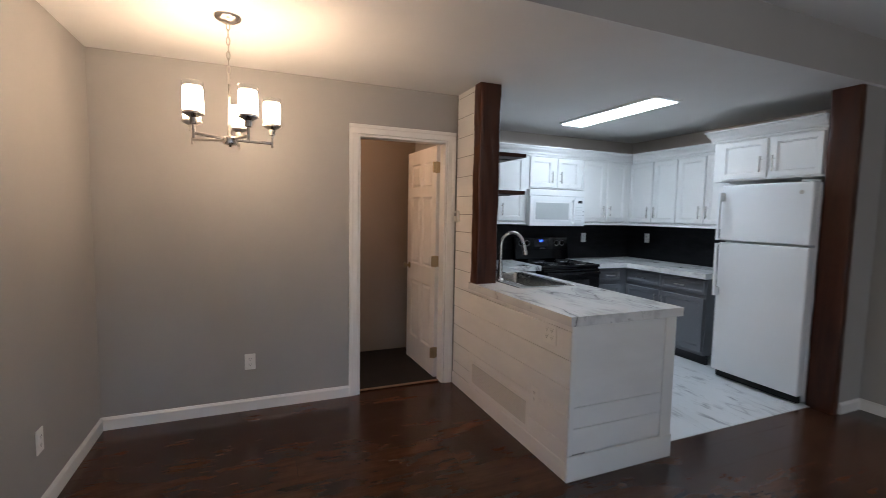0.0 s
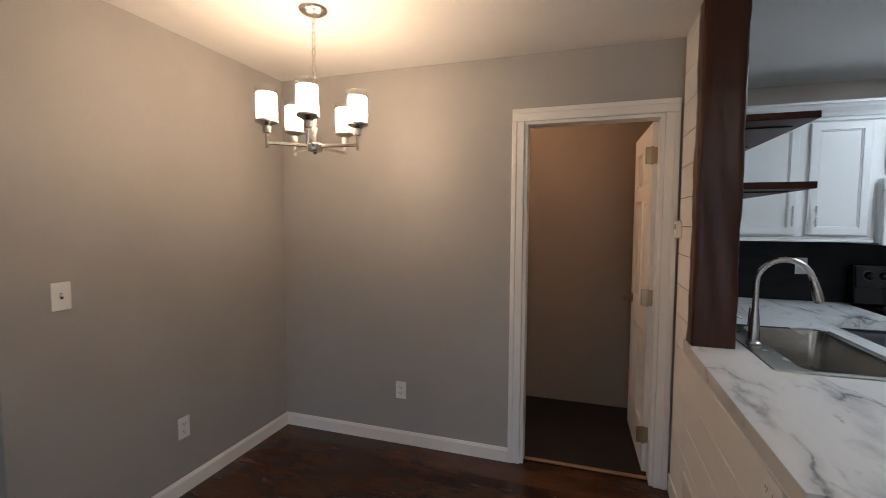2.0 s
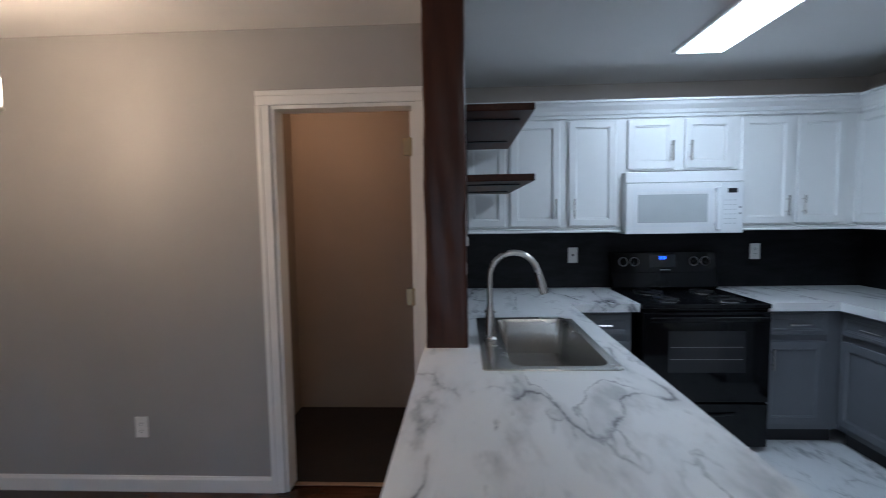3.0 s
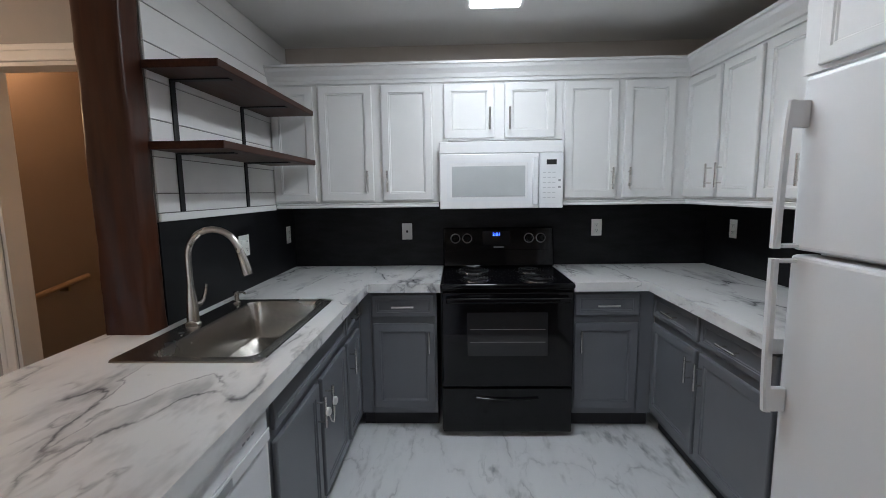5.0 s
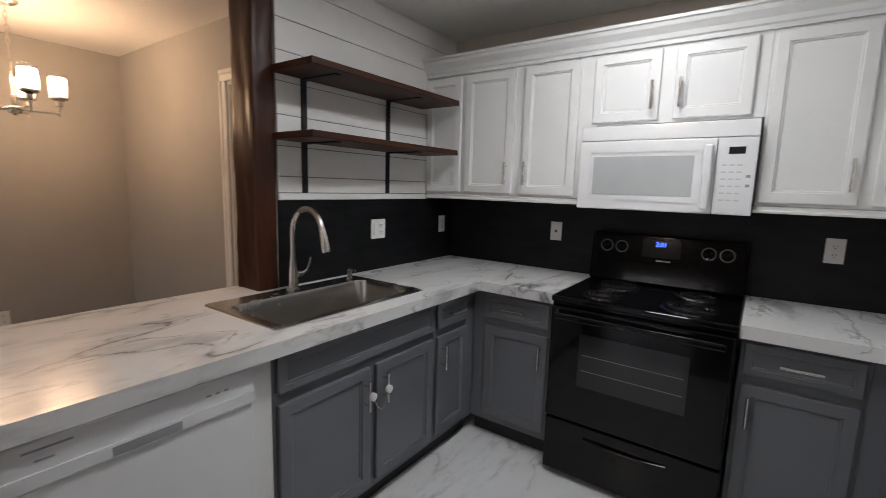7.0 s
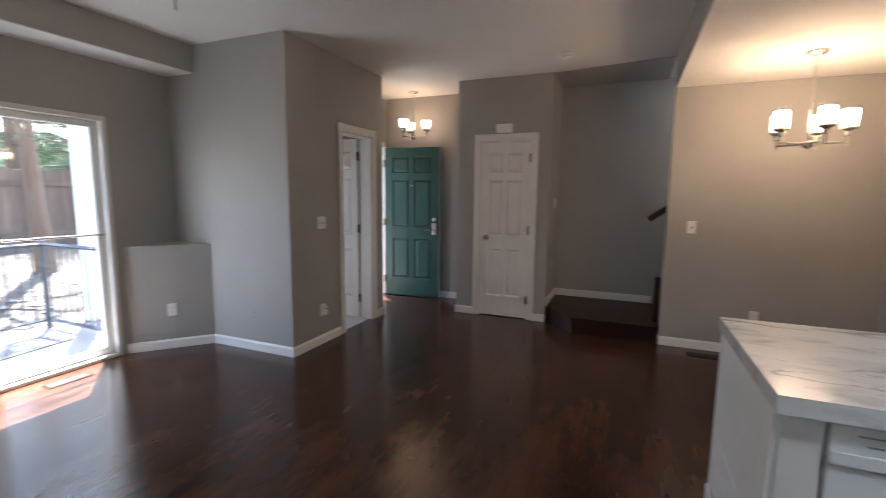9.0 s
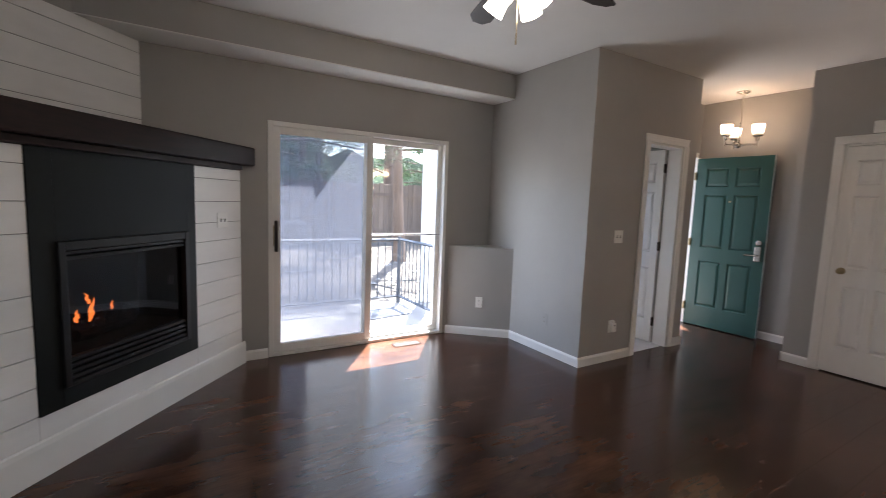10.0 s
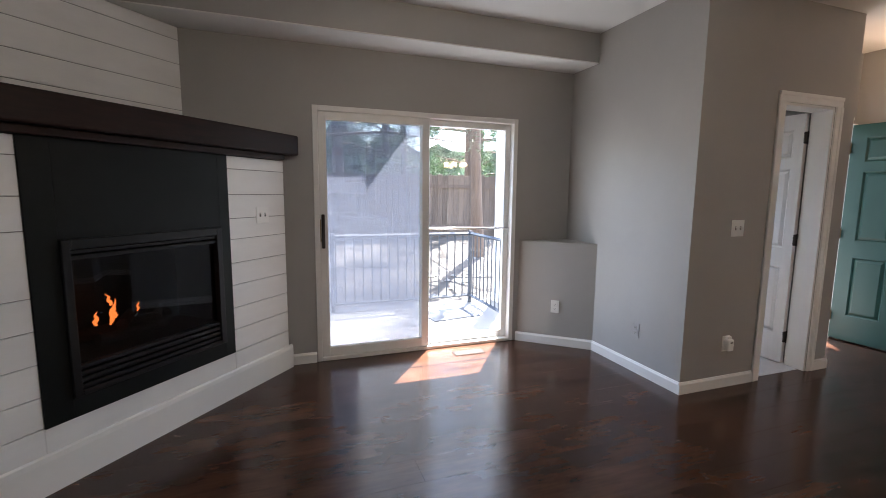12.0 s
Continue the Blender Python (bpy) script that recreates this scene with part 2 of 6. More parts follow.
GREEN_DOOR = paint("green_door_paint", (0.022, 0.078, 0.066), 0.32, 0.06, 200, 0.12)
DOOR_WHITE = paint("white_door_paint", (0.80, 0.78, 0.75), 0.4, 0.03, 60, 0.12, stretch=(6, 6, 1))
BATH_TILE = paint("white_bath_tile", (0.7, 0.7, 0.7), 0.25, 0.05)
ENTRY_GLASS = lit_shade("frosted_entry_glass", 1.15)
TINTED_GLASS = pane_material("smoked_fire_glass", (0.45, 0.44, 0.43))
SHADE_GLASS = lit_shade("frosted_lit_glass", SHADE_GLOW)
PANEL_LIT = glow("lit_panel_diffuser", (0.82, 0.92, 1.0), PANEL_GLOW)
FAN_GLASS = glow("lit_fan_glass", (1.0, 0.9, 0.76), FAN_GLOW)
CLEAR_GLASS = pane_material("clear_glass")
OVEN_GLASS = paint("dark_oven_glass", (0.022, 0.022, 0.024), 0.07, 0.05, 300, 0.0, wear=0.02)
MW_GLASS = paint("microwave_window", (0.46, 0.48, 0.48), 0.15, 0.05, 500, 0.05)
VINYL = paint("white_vinyl_frame", (0.78, 0.77, 0.74), 0.35, 0.03)


# ---- builders ----
def box(bm, x0, y0, z0, x1, y1, z1, bevel=0.0, segments=1):
    """Adds a box to bm, with bevelled edges where asked."""
    r = bmesh.ops.create_cube(bm, size=1.0, matrix=Matrix.Translation(((x0 + x1) / 2, (y0 + y1) / 2, (z0 + z1) / 2)) @ Matrix.Diagonal((abs(x1 - x0), abs(y1 - y0), abs(z1 - z0), 1)))
    if bevel:
        edges = list({e for v in r["verts"] for e in v.link_edges})
        bmesh.ops.bevel(bm, geom=edges, offset=min(bevel, 0.45 * min(abs(x1 - x0), abs(y1 - y0), abs(z1 - z0))), segments=segments, profile=0.5, affect="EDGES")
    return bm


def rod(bm, a, b, r, r2=None, sides=12):
    """Adds a round bar from a to b."""
    a, b = Vector(a), Vector(b)
    turn = (b - a).to_track_quat("Z", "Y").to_matrix().to_4x4()
    bmesh.ops.create_cone(bm, cap_ends=True, segments=sides, radius1=r, radius2=r if r2 is None else r2, depth=(b - a).length,
                          matrix=Matrix.Translation((a + b) / 2) @ turn)
    return bm


def turned(bm, profile, at=(0, 0, 0), sides=24, turn=None):
    """Adds a turned body: (radius, height) rows spun about z."""
    rings = []
    m = Matrix.Translation(at) @ (turn or Matrix())
    for r, z in profile:
        rings.append([bm.verts.new(m @ Vector((r * math.cos(2 * math.pi * k / sides), r * math.sin(2 * math.pi * k / sides), z))) for k in range(sides)])
    for lo, hi in zip(rings, rings[1:]):
        for k in range(sides):
            bm.faces.new((lo[k], lo[(k + 1) % sides], hi[(k + 1) % sides], hi[k]))
    for ring, flip in ((rings[0], True), (rings[-1], False)):
        bm.faces.new(ring[::-1] if flip else ring)
    return bm


def tube(bm, points, r, sides=12):
    """Adds a bent tube along points."""
    pts = [Vector(p) for p in points]
    rings = []
    for i, p in enumerate(pts):
        d = (pts[min(i + 1, len(pts) - 1)] - pts[max(i - 1, 0)]).normalized()
        side = d.cross(Vector((0.01, 1, 0.02))).normalized()
        up = side.cross(d)
        rr = r[i] if isinstance(r, (list, tuple)) else r
        rings.append([bm.verts.new(p + rr * (math.cos(a) * side + math.sin(a) * up)) for a in (2 * math.pi * k / sides for k in range(sides))])
    for lo, hi in zip(rings, rings[1:]):
        for k in range(sides):
            bm.faces.new((lo[k], lo[(k + 1) % sides], hi[(k + 1) % sides], hi[k]))
    bm.faces.new(rings[0][::-1])
    bm.faces.new(rings[-1])
    return bm


def prism(bm, outline, z0, z1):
    """Adds an upright prism over a counter-clockwise outline."""
    lo = [bm.verts.new((x, y, z0)) for x, y in outline]
    hi = [bm.verts.new((x, y, z1)) for x, y in outline]
    bm.faces.new(lo[::-1])
    bm.faces.new(hi)
    for k in range(len(outline)):
        j = (k + 1) % len(outline)
        bm.faces.new((lo[k], lo[j], hi[j], hi[k]))
    return bm


def mesh_of(name, bm, mat, smooth=False):
    bmesh.ops.recalc_face_normals(bm, faces=bm.faces)
    me = bpy.data.meshes.new(name)
    bm.to_mesh(me)
    bm.free()
    me.materials.append(mat)
    if smooth:
        me.shade_smooth()
        me.set_sharp_from_angle(angle=radians(35))
    return me


def part(name, bm, mat, parent=None, label="", smooth=False):
    ob = new(name, mesh_of(name, bm, mat, smooth))
    if parent:
        ob.parent = parent
    if label:
        ob["label"] = label
    return ob


def block(name, b, mat, parent=None, bevel=0.002, label="", segments=1):
    return part(name, box(bmesh.new(), *b, bevel, segments), mat, parent, label)


def thing(name, m, label, category, group=""):
    ob = new(name)
    ob.empty_display_size = 0.1
    ob.matrix_world = m
    return tagged(ob, label, category, group)


def setting(ob, label, category):
    return tagged(ob, label, category, kind="structure")


def wall(name, along, a0, a1, c0, c1, z0, z1, openings=(), mat=None, label="grey painted drywall", category="wall"):
    """A wall that runs along x or y from a0 to a1, between c0 and c1, with openings (from, to, bottom, top)."""
    bm = bmesh.new()
    us = sorted({a0, a1, *(v for o in openings for v in o[:2])})
    vs = sorted({z0, z1, *(min(max(v, z0), z1) for o in openings for v in o[2:])})
    solid = {(i, j) for i in range(len(us) - 1) for j in range(len(vs) - 1)
             if not any(o[0] - 1e-6 <= us[i] < o[1] - 1e-6 and o[2] - 1e-6 <= vs[j] < o[3] - 1e-6 for o in openings)}
    corner = {}

    def at(i, j, c):
        if (i, j, c) not in corner:
            corner[i, j, c] = bm.verts.new((us[i], c, vs[j]) if along == "x" else (c, us[i], vs[j]))
        return corner[i, j, c]

    for i, j in solid:
        for c in (c0, c1):
            bm.faces.new([at(i + di, j + dj, c) for di, dj in ((0, 0), (1, 0), (1, 1), (0, 1))])
        for (ni, nj), (p, q) in (((i - 1, j), ((0, 0), (0, 1))), ((i + 1, j), ((1, 0), (1, 1))), ((i, j - 1), ((0, 0), (1, 0))), ((i, j + 1), ((0, 1), (1, 1)))):
            if (ni, nj) not in solid:
                bm.faces.new((at(i + p[0], j + p[1], c0), at(i + q[0], j + q[1], c0), at(i + q[0], j + q[1], c1), at(i + p[0], j + p[1], c1)))
    return setting(part(name, bm, mat or GREY_WALL), label, category)


def rect(name, b, mat, label, category, bevel=0.0):
    return setting(block(name, b, mat, None, bevel), label, category)

# ---- the shell of the rooms ----
H_LOW, H_HIGH = 2.41, 2.72
wall("wall_dining_north", "x", -0.37, 2.235, 3.86, 3.97, 0, H_LOW, [(1.415, 2.15, 0, 2.035)])
wall("wall_dining_west", "y", 2.25, 3.86, -0.37, -0.25, 0, H_HIGH)
wall("wall_shiplap_core", "y", 3.54, 4.98, 2.235, 2.385, 0, H_LOW)
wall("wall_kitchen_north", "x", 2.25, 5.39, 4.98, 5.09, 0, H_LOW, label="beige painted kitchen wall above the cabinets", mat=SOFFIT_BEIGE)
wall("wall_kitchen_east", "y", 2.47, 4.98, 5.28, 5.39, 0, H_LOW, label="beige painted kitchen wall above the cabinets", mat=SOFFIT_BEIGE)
wall("wall_fridge_wing", "x", 4.70, 5.5, 2.28, 2.47, 0, H_LOW)
wall("wall_living_jog", "y", 1.2, 2.28, 4.98, 5.08, 0, H_HIGH)
wall("wall_living_jog_return", "x", 5.08, 5.5, 1.2, 1.3, 0, H_HIGH)
wall("wall_living_east", "y", -2.22, 1.2, 5.40, 5.5, 0, H_HIGH)
wall("wall_living_south", "x", 1.35, 5.40, -2.22, -2.11, 0, H_HIGH, [(2.03, 3.785, 0, 2.025)])
wall("wall_bath_east", "y", -2.11, -0.87, 1.35, 1.46, 0, H_HIGH)
wall("wall_bath_north", "x", -0.08, 1.46, -0.87, -0.72, 0, H_HIGH, [(0.145, 0.69, 0, 2.035)])
wall("wall_entry_east", "y", -1.30, -0.87, -0.08, 0.03, 0, H_HIGH)
wall("wall_bath_south", "x", -0.08, 1.35, -2.22, -2.11, 0, H_HIGH, [(0.42, 1.2, 1.15, 2.0)])
wall("wall_bath_west", "y", -2.11, -1.41, -0.08, 0.03, 0, H_HIGH)
wall("wall_entry_south", "x", -1.29, 0.03, -1.41, -1.30, 0, H_HIGH, [(-1.06, -0.15, 0, 2.06)])
wall("wall_entry_west", "y", -1.30, 0.03, -1.29, -1.18, 0, H_HIGH)
wall("wall_closet_front", "y", 0.03, 1.10, -0.66, -0.55, 0, H_HIGH, [(0.31, 0.90, 0, 2.035)])
wall("wall_closet_south", "x", -1.29, -0.66, 0.03, 0.13, 0, H_HIGH)
wall("wall_closet_west", "y", 0.13, 1.0, -1.29, -1.18, 0, H_HIGH)
wall("wall_closet_north", "x", -1.36, -0.66, 1.0, 1.10, 0, H_HIGH)
wall("wall_stair_west", "y", 1.10, 4.4, -1.36, -1.25, 0, 4.2)
wall("wall_stair_north", "x", -1.36, -0.25, 4.4, 4.5, 0, 4.2)
wall("wall_stair_east", "y", 3.86, 4.4, -0.37, -0.25, 0, 4.2)
wall("wall_stair_east_upper", "y", 2.35, 3.86, -0.37, -0.25, H_HIGH, 4.2)
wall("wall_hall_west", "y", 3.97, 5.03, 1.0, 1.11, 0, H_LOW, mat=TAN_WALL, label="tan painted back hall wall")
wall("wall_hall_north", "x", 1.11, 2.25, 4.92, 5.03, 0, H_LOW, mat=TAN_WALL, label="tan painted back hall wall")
wall("wall_header", "x", -0.25, 5.5, 2.246, 2.33, H_LOW + 0.002, H_HIGH, label="grey painted ceiling step above the kitchen and dining opening")
rect("ceiling_dining", (-0.37, 2.25, H_LOW, 5.5, 5.09, H_LOW + 0.05), CEILING, "flat white painted low ceiling", "ceiling")
bm = box(bmesh.new(), -1.4, -2.22, H_HIGH, 5.5, 2.35, H_HIGH + 0.08)
setting(part("ceiling_living", bm, CEILING), "flat white painted ceiling", "ceiling")
rect("ceiling_stair", (-1.4, 2.3, 4.2, -0.25, 4.5, 4.28), CEILING, "white painted stairwell ceiling", "ceiling")
wall("soffit", "x", 1.46, 5.40, -2.11, -1.76, 2.486, H_HIGH, label="grey painted boxed soffit above the patio door")
rect("soffit_underside", (1.46, -2.11, 2.478, 5.40, -1.762, 2.486), CEILING, "white underside of the boxed soffit", "ceiling")
rect("floor", (-1.4, -2.22, -0.12, 5.5, 5.09, -0.008), FLOOR_WOOD, "dark walnut laminate plank floor", "floor")
rect("floor_bath", (0.03, -2.11, -0.004, 1.35, -0.76, 0.004), BATH_TILE, "white bathroom floor", "floor")
rect("floor_hall", (1.11, 3.94, -0.004, 2.25, 4.92, 0.003), CARPET, "dark carpet in the back hall", "floor")
rect("floor_kitchen", (2.40, 2.434, -0.004, 5.28, 4.98, 0.004), KITCHEN_FLOOR_M, "white marble-pattern vinyl kitchen floor with grey veins", "floor")
# thin wall-grey sheet added below the white ceiling, makes it darker above the landing
setting(part("alcove_grey_sheet", prism(bmesh.new(), [(-1.249, 1.101), (-0.56, 1.101), (-0.372, 2.245), (-1.249, 2.245)], H_HIGH - 0.006, H_HIGH - 0.001), GREY_WALL), "thin grey sheet added under the ceiling over the stair landing", "ceiling")
# low boxed corner beside the patio door
bm = prism(bmesh.new(), [(1.46, -2.11), (1.97, -2.11), (1.46, -1.655)], 0, 0.948)
setting(part("corner_ledge", bm, GREY_WALL), "grey painted low boxed corner ledge beside the patio door", "ledge")

BB, BT = 0.085, 0.014
def baseboard(x0, y0, x1, y1):
    """A skirting board on the left of the way from the first point to the second."""
    a, b = Vector((x0, y0, 0)), Vector((x1, y1, 0))
    d = (b - a).normalized()
    n = Vector((-d.y, d.x, 0))
    bm = bmesh.new()
    rows = [(0, 0), (BT, 0), (BT, BB - 0.016), (BT * 0.55, BB - 0.006), (BT * 0.4, BB), (0, BB)]
    ends = [[bm.verts.new(p + n * o + Vector((0, 0, z))) for o, z in rows] for p in (a, b)]
    k = len(rows)
    for i in range(k):
        bm.faces.new((ends[0][i], ends[0][(i + 1) % k], ends[1][(i + 1) % k], ends[1][i]))
    bm.faces.new(ends[0][::-1])
    bm.faces.new(ends[1])
    return setting(part("baseboard", bm, TRIM), "white painted baseboard with eased top edge", "baseboard")


for run in [(1.345, 3.86, -0.25, 3.86), (-0.25, 3.86, -0.25, 2.25 - BT), (-0.25 + BT, 2.25, -0.37, 2.25),
            (0.765, -0.72, 1.46 + BT, -0.72), (-0.08 - BT, -0.72, 0.075, -0.72), (-0.08, -1.28, -0.08, -0.72), (1.46, -0.72, 1.46, -1.655), (1.46, -1.655, 1.985, -2.11),
            (-1.18, 0.03, -1.18, -1.28), (-0.55 + BT, 0.03, -1.18, 0.03), (-0.55, 0.235, -0.55, 0.03 - BT), (-0.55, 1.10, -0.55, 0.97),
            (4.98, 1.2 - BT, 4.98, 2.28), (4.98, 2.28, 4.705, 2.28), (5.40, 1.2, 4.98, 1.2), (5.40, -0.62, 5.40, 1.2), (3.80, -2.11, 4.03, -2.11)]:
    baseboard(*run)
rect("stair_baseboard", (-1.25, 1.10, 0.175, -1.236, 2.22, 0.26), TRIM, "white painted baseboard above the stair landing", "baseboard", 0.003)
rect("stair_side_baseboard", (-1.236, 1.10, 0.175, -0.60, 1.114, 0.26), TRIM, "white painted baseboard beside the stair landing", "baseboard", 0.003)


def casing(name, along, a0, a1, face, out, top, w=0.07, t=0.018, label="white painted door casing"):
    """A door casing on a wall face: two legs and a head, with a raised outer band. out: +1 or -1 along the wall's normal."""
    frame_ob = new(name)
    frame_ob.empty_display_size = 0.1
    setting(frame_ob, label, "door casing")
    def leg(nm, p0, p1, q0, q1, bp0, bp1, bq0, bq1):
        bm = bmesh.new()
        for r0, r1, s0, s1, th in ((p0, p1, q0, q1, t * 0.7), (bp0, bp1, bq0, bq1, t)):
            c0, c1 = sorted((face, face + out * th))
            box(bm, *((r0, c0, s0, r1, c1, s1) if along == "x" else (c0, r0, s0, c1, r1, s1)), 0.003)
        part(nm, bm, TRIM, frame_ob)
    leg("casing_leg", a0 - w, a0, 0, top, a0 - w, a0 - w * 0.6, 0, top)
    leg("casing_leg", a1, a1 + w, 0, top, a1 + w * 0.6, a1 + w, 0, top)
    leg("casing_head", a0 - w, a1 + w, top, top + w, a0 - w, a1 + w, top + w * 0.6, top + w)
    return frame_ob


def jamb(name, along, a0, a1, c0, c1, top, t=0.018):
    bm = bmesh.new()
    for r0, r1, s0, s1 in ((a0, a0 + t, 0, top - t), (a1 - t, a1, 0, top - t), (a0, a1, top - t, top)):
        box(bm, *((r0, c0, s0, r1, c1, s1) if along == "x" else (c0, r0, s0, c1, r1, s1)))
    return setting(part(name, bm, TRIM), "white painted door jamb", "door jamb")


casing("door_casing_hall", "x", 1.415, 2.15, 3.86, -1, 2.035)
jamb("door_jamb_hall", "x", 1.4155, 2.1495, 3.862, 3.968, 2.0345)
casing("door_casing_bath", "x", 0.145, 0.69, -0.72, 1, 2.035)
jamb("door_jamb_bath", "x", 0.1455, 0.6895, -0.868, -0.722, 2.0345)
casing("door_casing_closet", "y", 0.31, 0.90, -0.55, 1, 2.035)
jamb("door_jamb_closet", "y", 0.3105, 0.8995, -0.658, -0.552, 2.0345)
casing("door_casing_entry", "x", -1.06, -0.15, -1.30, 1, 2.06)
jamb("door_jamb_entry", "x", -1.0595, -0.1505, -1.408, -1.302, 2.0595)
rect("door_threshold", (1.434, 3.918, -0.002, 2.131, 3.945, 0.008), wood("pale_threshold_wood", (0.25, 0.15, 0.08), (0.4, 0.26, 0.15), 0.5, "X"), "pale worn wooden threshold strip", "threshold", 0.003)


# ---- doors ----
def six_panel(bm, w, h, t):
    """A six-panel door leaf: hinge edge at x = 0, thickness about y = 0, bottom at z = 0."""
    xs = [0, 0.145 * w, 0.455 * w, 0.545 * w, 0.855 * w, w]
    zs = [v / 2.03 * h for v in (0, 0.24, 0.80, 0.96, 1.60, 1.69, 1.91, 2.03)]
    for y, flip in ((-t / 2, False), (t / 2, True)):
        grid = [[bm.verts.new((x, y, z)) for x in xs] for z in zs]
        panels = []
        for j in range(7):
            for i in range(5):
                q = [grid[j][i], grid[j][i + 1], grid[j + 1][i + 1], grid[j + 1][i]]
                f = bm.faces.new(q[::-1] if flip else q)
                if i in (1, 3) and j in (1, 3, 5):
                    panels.append(f)
        bm.normal_update()
        bmesh.ops.inset_individual(bm, faces=panels, thickness=0.014, depth=-0.014, use_even_offset=True)
        bmesh.ops.inset_individual(bm, faces=panels, thickness=0.024, depth=0.011, use_even_offset=True)
    for a, b in (((0, 0), (w, 0)), ((w, 0), (w, h)), ((w, h), (0, h)), ((0, h), (0, 0))):
        bm.faces.new([bm.verts.new((p[0], y, p[1])) for p, y in ((a, -t / 2), (a, t / 2), (b, t / 2), (b, -t / 2))])
    bmesh.ops.remove_doubles(bm, verts=bm.verts, dist=0.0004)
    return bm


def knob(parent, x, z, t, mat, name="door_knob"):
    for s in (-1, 1):
        bm = bmesh.new()
        m = pose(0, 0, 0, 90 * s)
        turned(bm, [(0.03, 0), (0.03, 0.006), (0.012, 0.012), (0.011, 0.03), (0.022, 0.036), (0.027, 0.048), (0.022, 0.06), (0.008, 0.064)], (x, -s * t / 2, z), 20, m)
        part(name, bm, mat, parent, "", True)


def hinge(parent, x, y, z, mat):
    bm = box(bmesh.new(), x - 0.004, y - 0.035, z - 0.045, x + 0.012, y + 0.035, z + 0.045, 0.002)
    rod(bm, (x, y, z - 0.05), (x, y, z + 0.05), 0.007)
    part("hinge", bm, mat, parent)


def door(name, m, w, h, mat, label, knob_mat=None, hinge_mat=None, side=1, t=0.035):
    d = thing(name, m, label, "door")
    part("door_leaf", six_panel(bmesh.new(), w, h, t), mat, d)
    if knob_mat:
        knob(d, w - 0.065, 0.92, t, knob_mat)
    if hinge_mat:
        for z in (0.22, 1.02, 1.82):
            hinge(d, -0.006, side * t / 2, z, hinge_mat)
    return d


door("hall_door", pose(2.124, 3.985, 0.012, 0, 0, 92), 0.69, 2.005, DOOR_WHITE, "open white six-panel door to the dim back hall", BRASS, BRASS, 1)
door("bath_door", pose(0.172, -0.884, 0.012, 0, 0, -90), 0.53, 2.005, DOOR_WHITE, "half-open white six-panel bathroom door", BRASS, BRONZE, -1)
door("closet_door", pose(-0.571, 0.88, 0.012, 0, 0, -90), 0.55, 2.0, DOOR_WHITE, "closed white six-panel closet door", BRASS, BRASS, 1)
rect("entry_jamb_stop", (-1.10, -1.2815, 0, -1.045, -1.232, 2.06), TRIM, "white painted front door jamb", "door jamb", 0.003)
front = door("front_door", pose(-1.035, -1.225, 0.012, 0, 0, 94), 0.80, 2.03, GREEN_DOOR, "open green six-panel front door with electronic lock", None, BRASS, -1, 0.044)
bm = box(bmesh.new(), 0.705, -0.047, 0.86, 0.77, -0.022, 1.03, 0.008, 2)
part("lock_case", bm, STEEL, front, "brushed metal lock case")
bm = turned(bmesh.new(), [(0.03, 0), (0.03, 0.02), (0.02, 0.028)], (0.737, -0.022, 1.07), 20, pose(0, 0, 0, 90))
part("deadbolt", bm, STEEL, front, "", True)
part("lever_handle", tube(bmesh.new(), [(0.735, -0.045, 0.93), (0.735, -0.075, 0.93), (0.72, -0.082, 0.93), (0.62, -0.08, 0.925)], 0.009), STEEL, front, "", True)
part("latch_plate", box(bmesh.new(), 0.8005, -0.012, 0.87, 0.8035, 0.012, 1.08), STEEL, front)
part("peephole", turned(bmesh.new(), [(0.012, 0), (0.012, 0.004), (0.006, 0.006)], (0.40, -0.022, 1.52), 14, pose(0, 0, 0, 90)), BRASS, front)
part("edge_strip", box(bmesh.new(), 0.8005, -0.022, 0.0, 0.8035, -0.013, 2.03), TRIM, front, "pale weatherstrip along the edge")

# ---- stair landing ----
landing = thing("stair_landing", pose(-0.75, 1.6, 0), "dark stained wooden stair landing with a clipped corner", "stair")
def local(ob, bm):
    bmesh.ops.translate(bm, verts=bm.verts, vec=-Vector(ob.matrix_world.translation))
    return bm
part("riser", local(landing, prism(bmesh.new(), [(-1.25, 1.114), (-0.60, 1.114), (-0.25, 1.43), (-0.25, 2.24), (-1.25, 2.24)], 0.0, 0.142)), STAIR_WOOD, landing)
part("tread", local(landing, prism(bmesh.new(), [(-1.25, 1.114), (-0.585, 1.114), (-0.225, 1.42), (-0.225, 2.245), (-1.25, 2.245)], 0.143, 0.172)), STAIR_WOOD, landing)
stairs = thing("staircase", pose(-0.81, 2.4, 0), "dark stained wooden stairs rising from the landing", "stair")
for k in range(8):
    part("step", local(stairs, box(bmesh.new(), -1.245, 2.2455 + 0.25 * k, 0.0, -0.401, 2.2455 + 0.25 * (k + 1), 0.172 + 0.18 * (k + 1), 0.004)), STAIR_WOOD, stairs)
part("skirt_board", local(stairs, box(bmesh.new(), -0.4, 2.2465, 0.0, -0.372, 2.9, 0.64, 0.004)), STAIR_WOOD, stairs)
part("newel", local(stairs, box(bmesh.new(), -0.45, 2.195, 0.1725, -0.40, 2.2445, 0.63, 0.004)), STAIR_WOOD, stairs)
rail = thing("stair_handrail", pose(-0.42, 2.20, 1.20), "dark wooden stair handrail on the wall", "handrail")
bm = bmesh.new()
box(bm, -0.03, 0, -0.03, 0.03, 1.6, 0.03, 0.012, 2)
bmesh.ops.rotate(bm, verts=bm.verts, cent=(0, 0, 0), matrix=pose(0, 0, 0, 35.8).to_3x3())
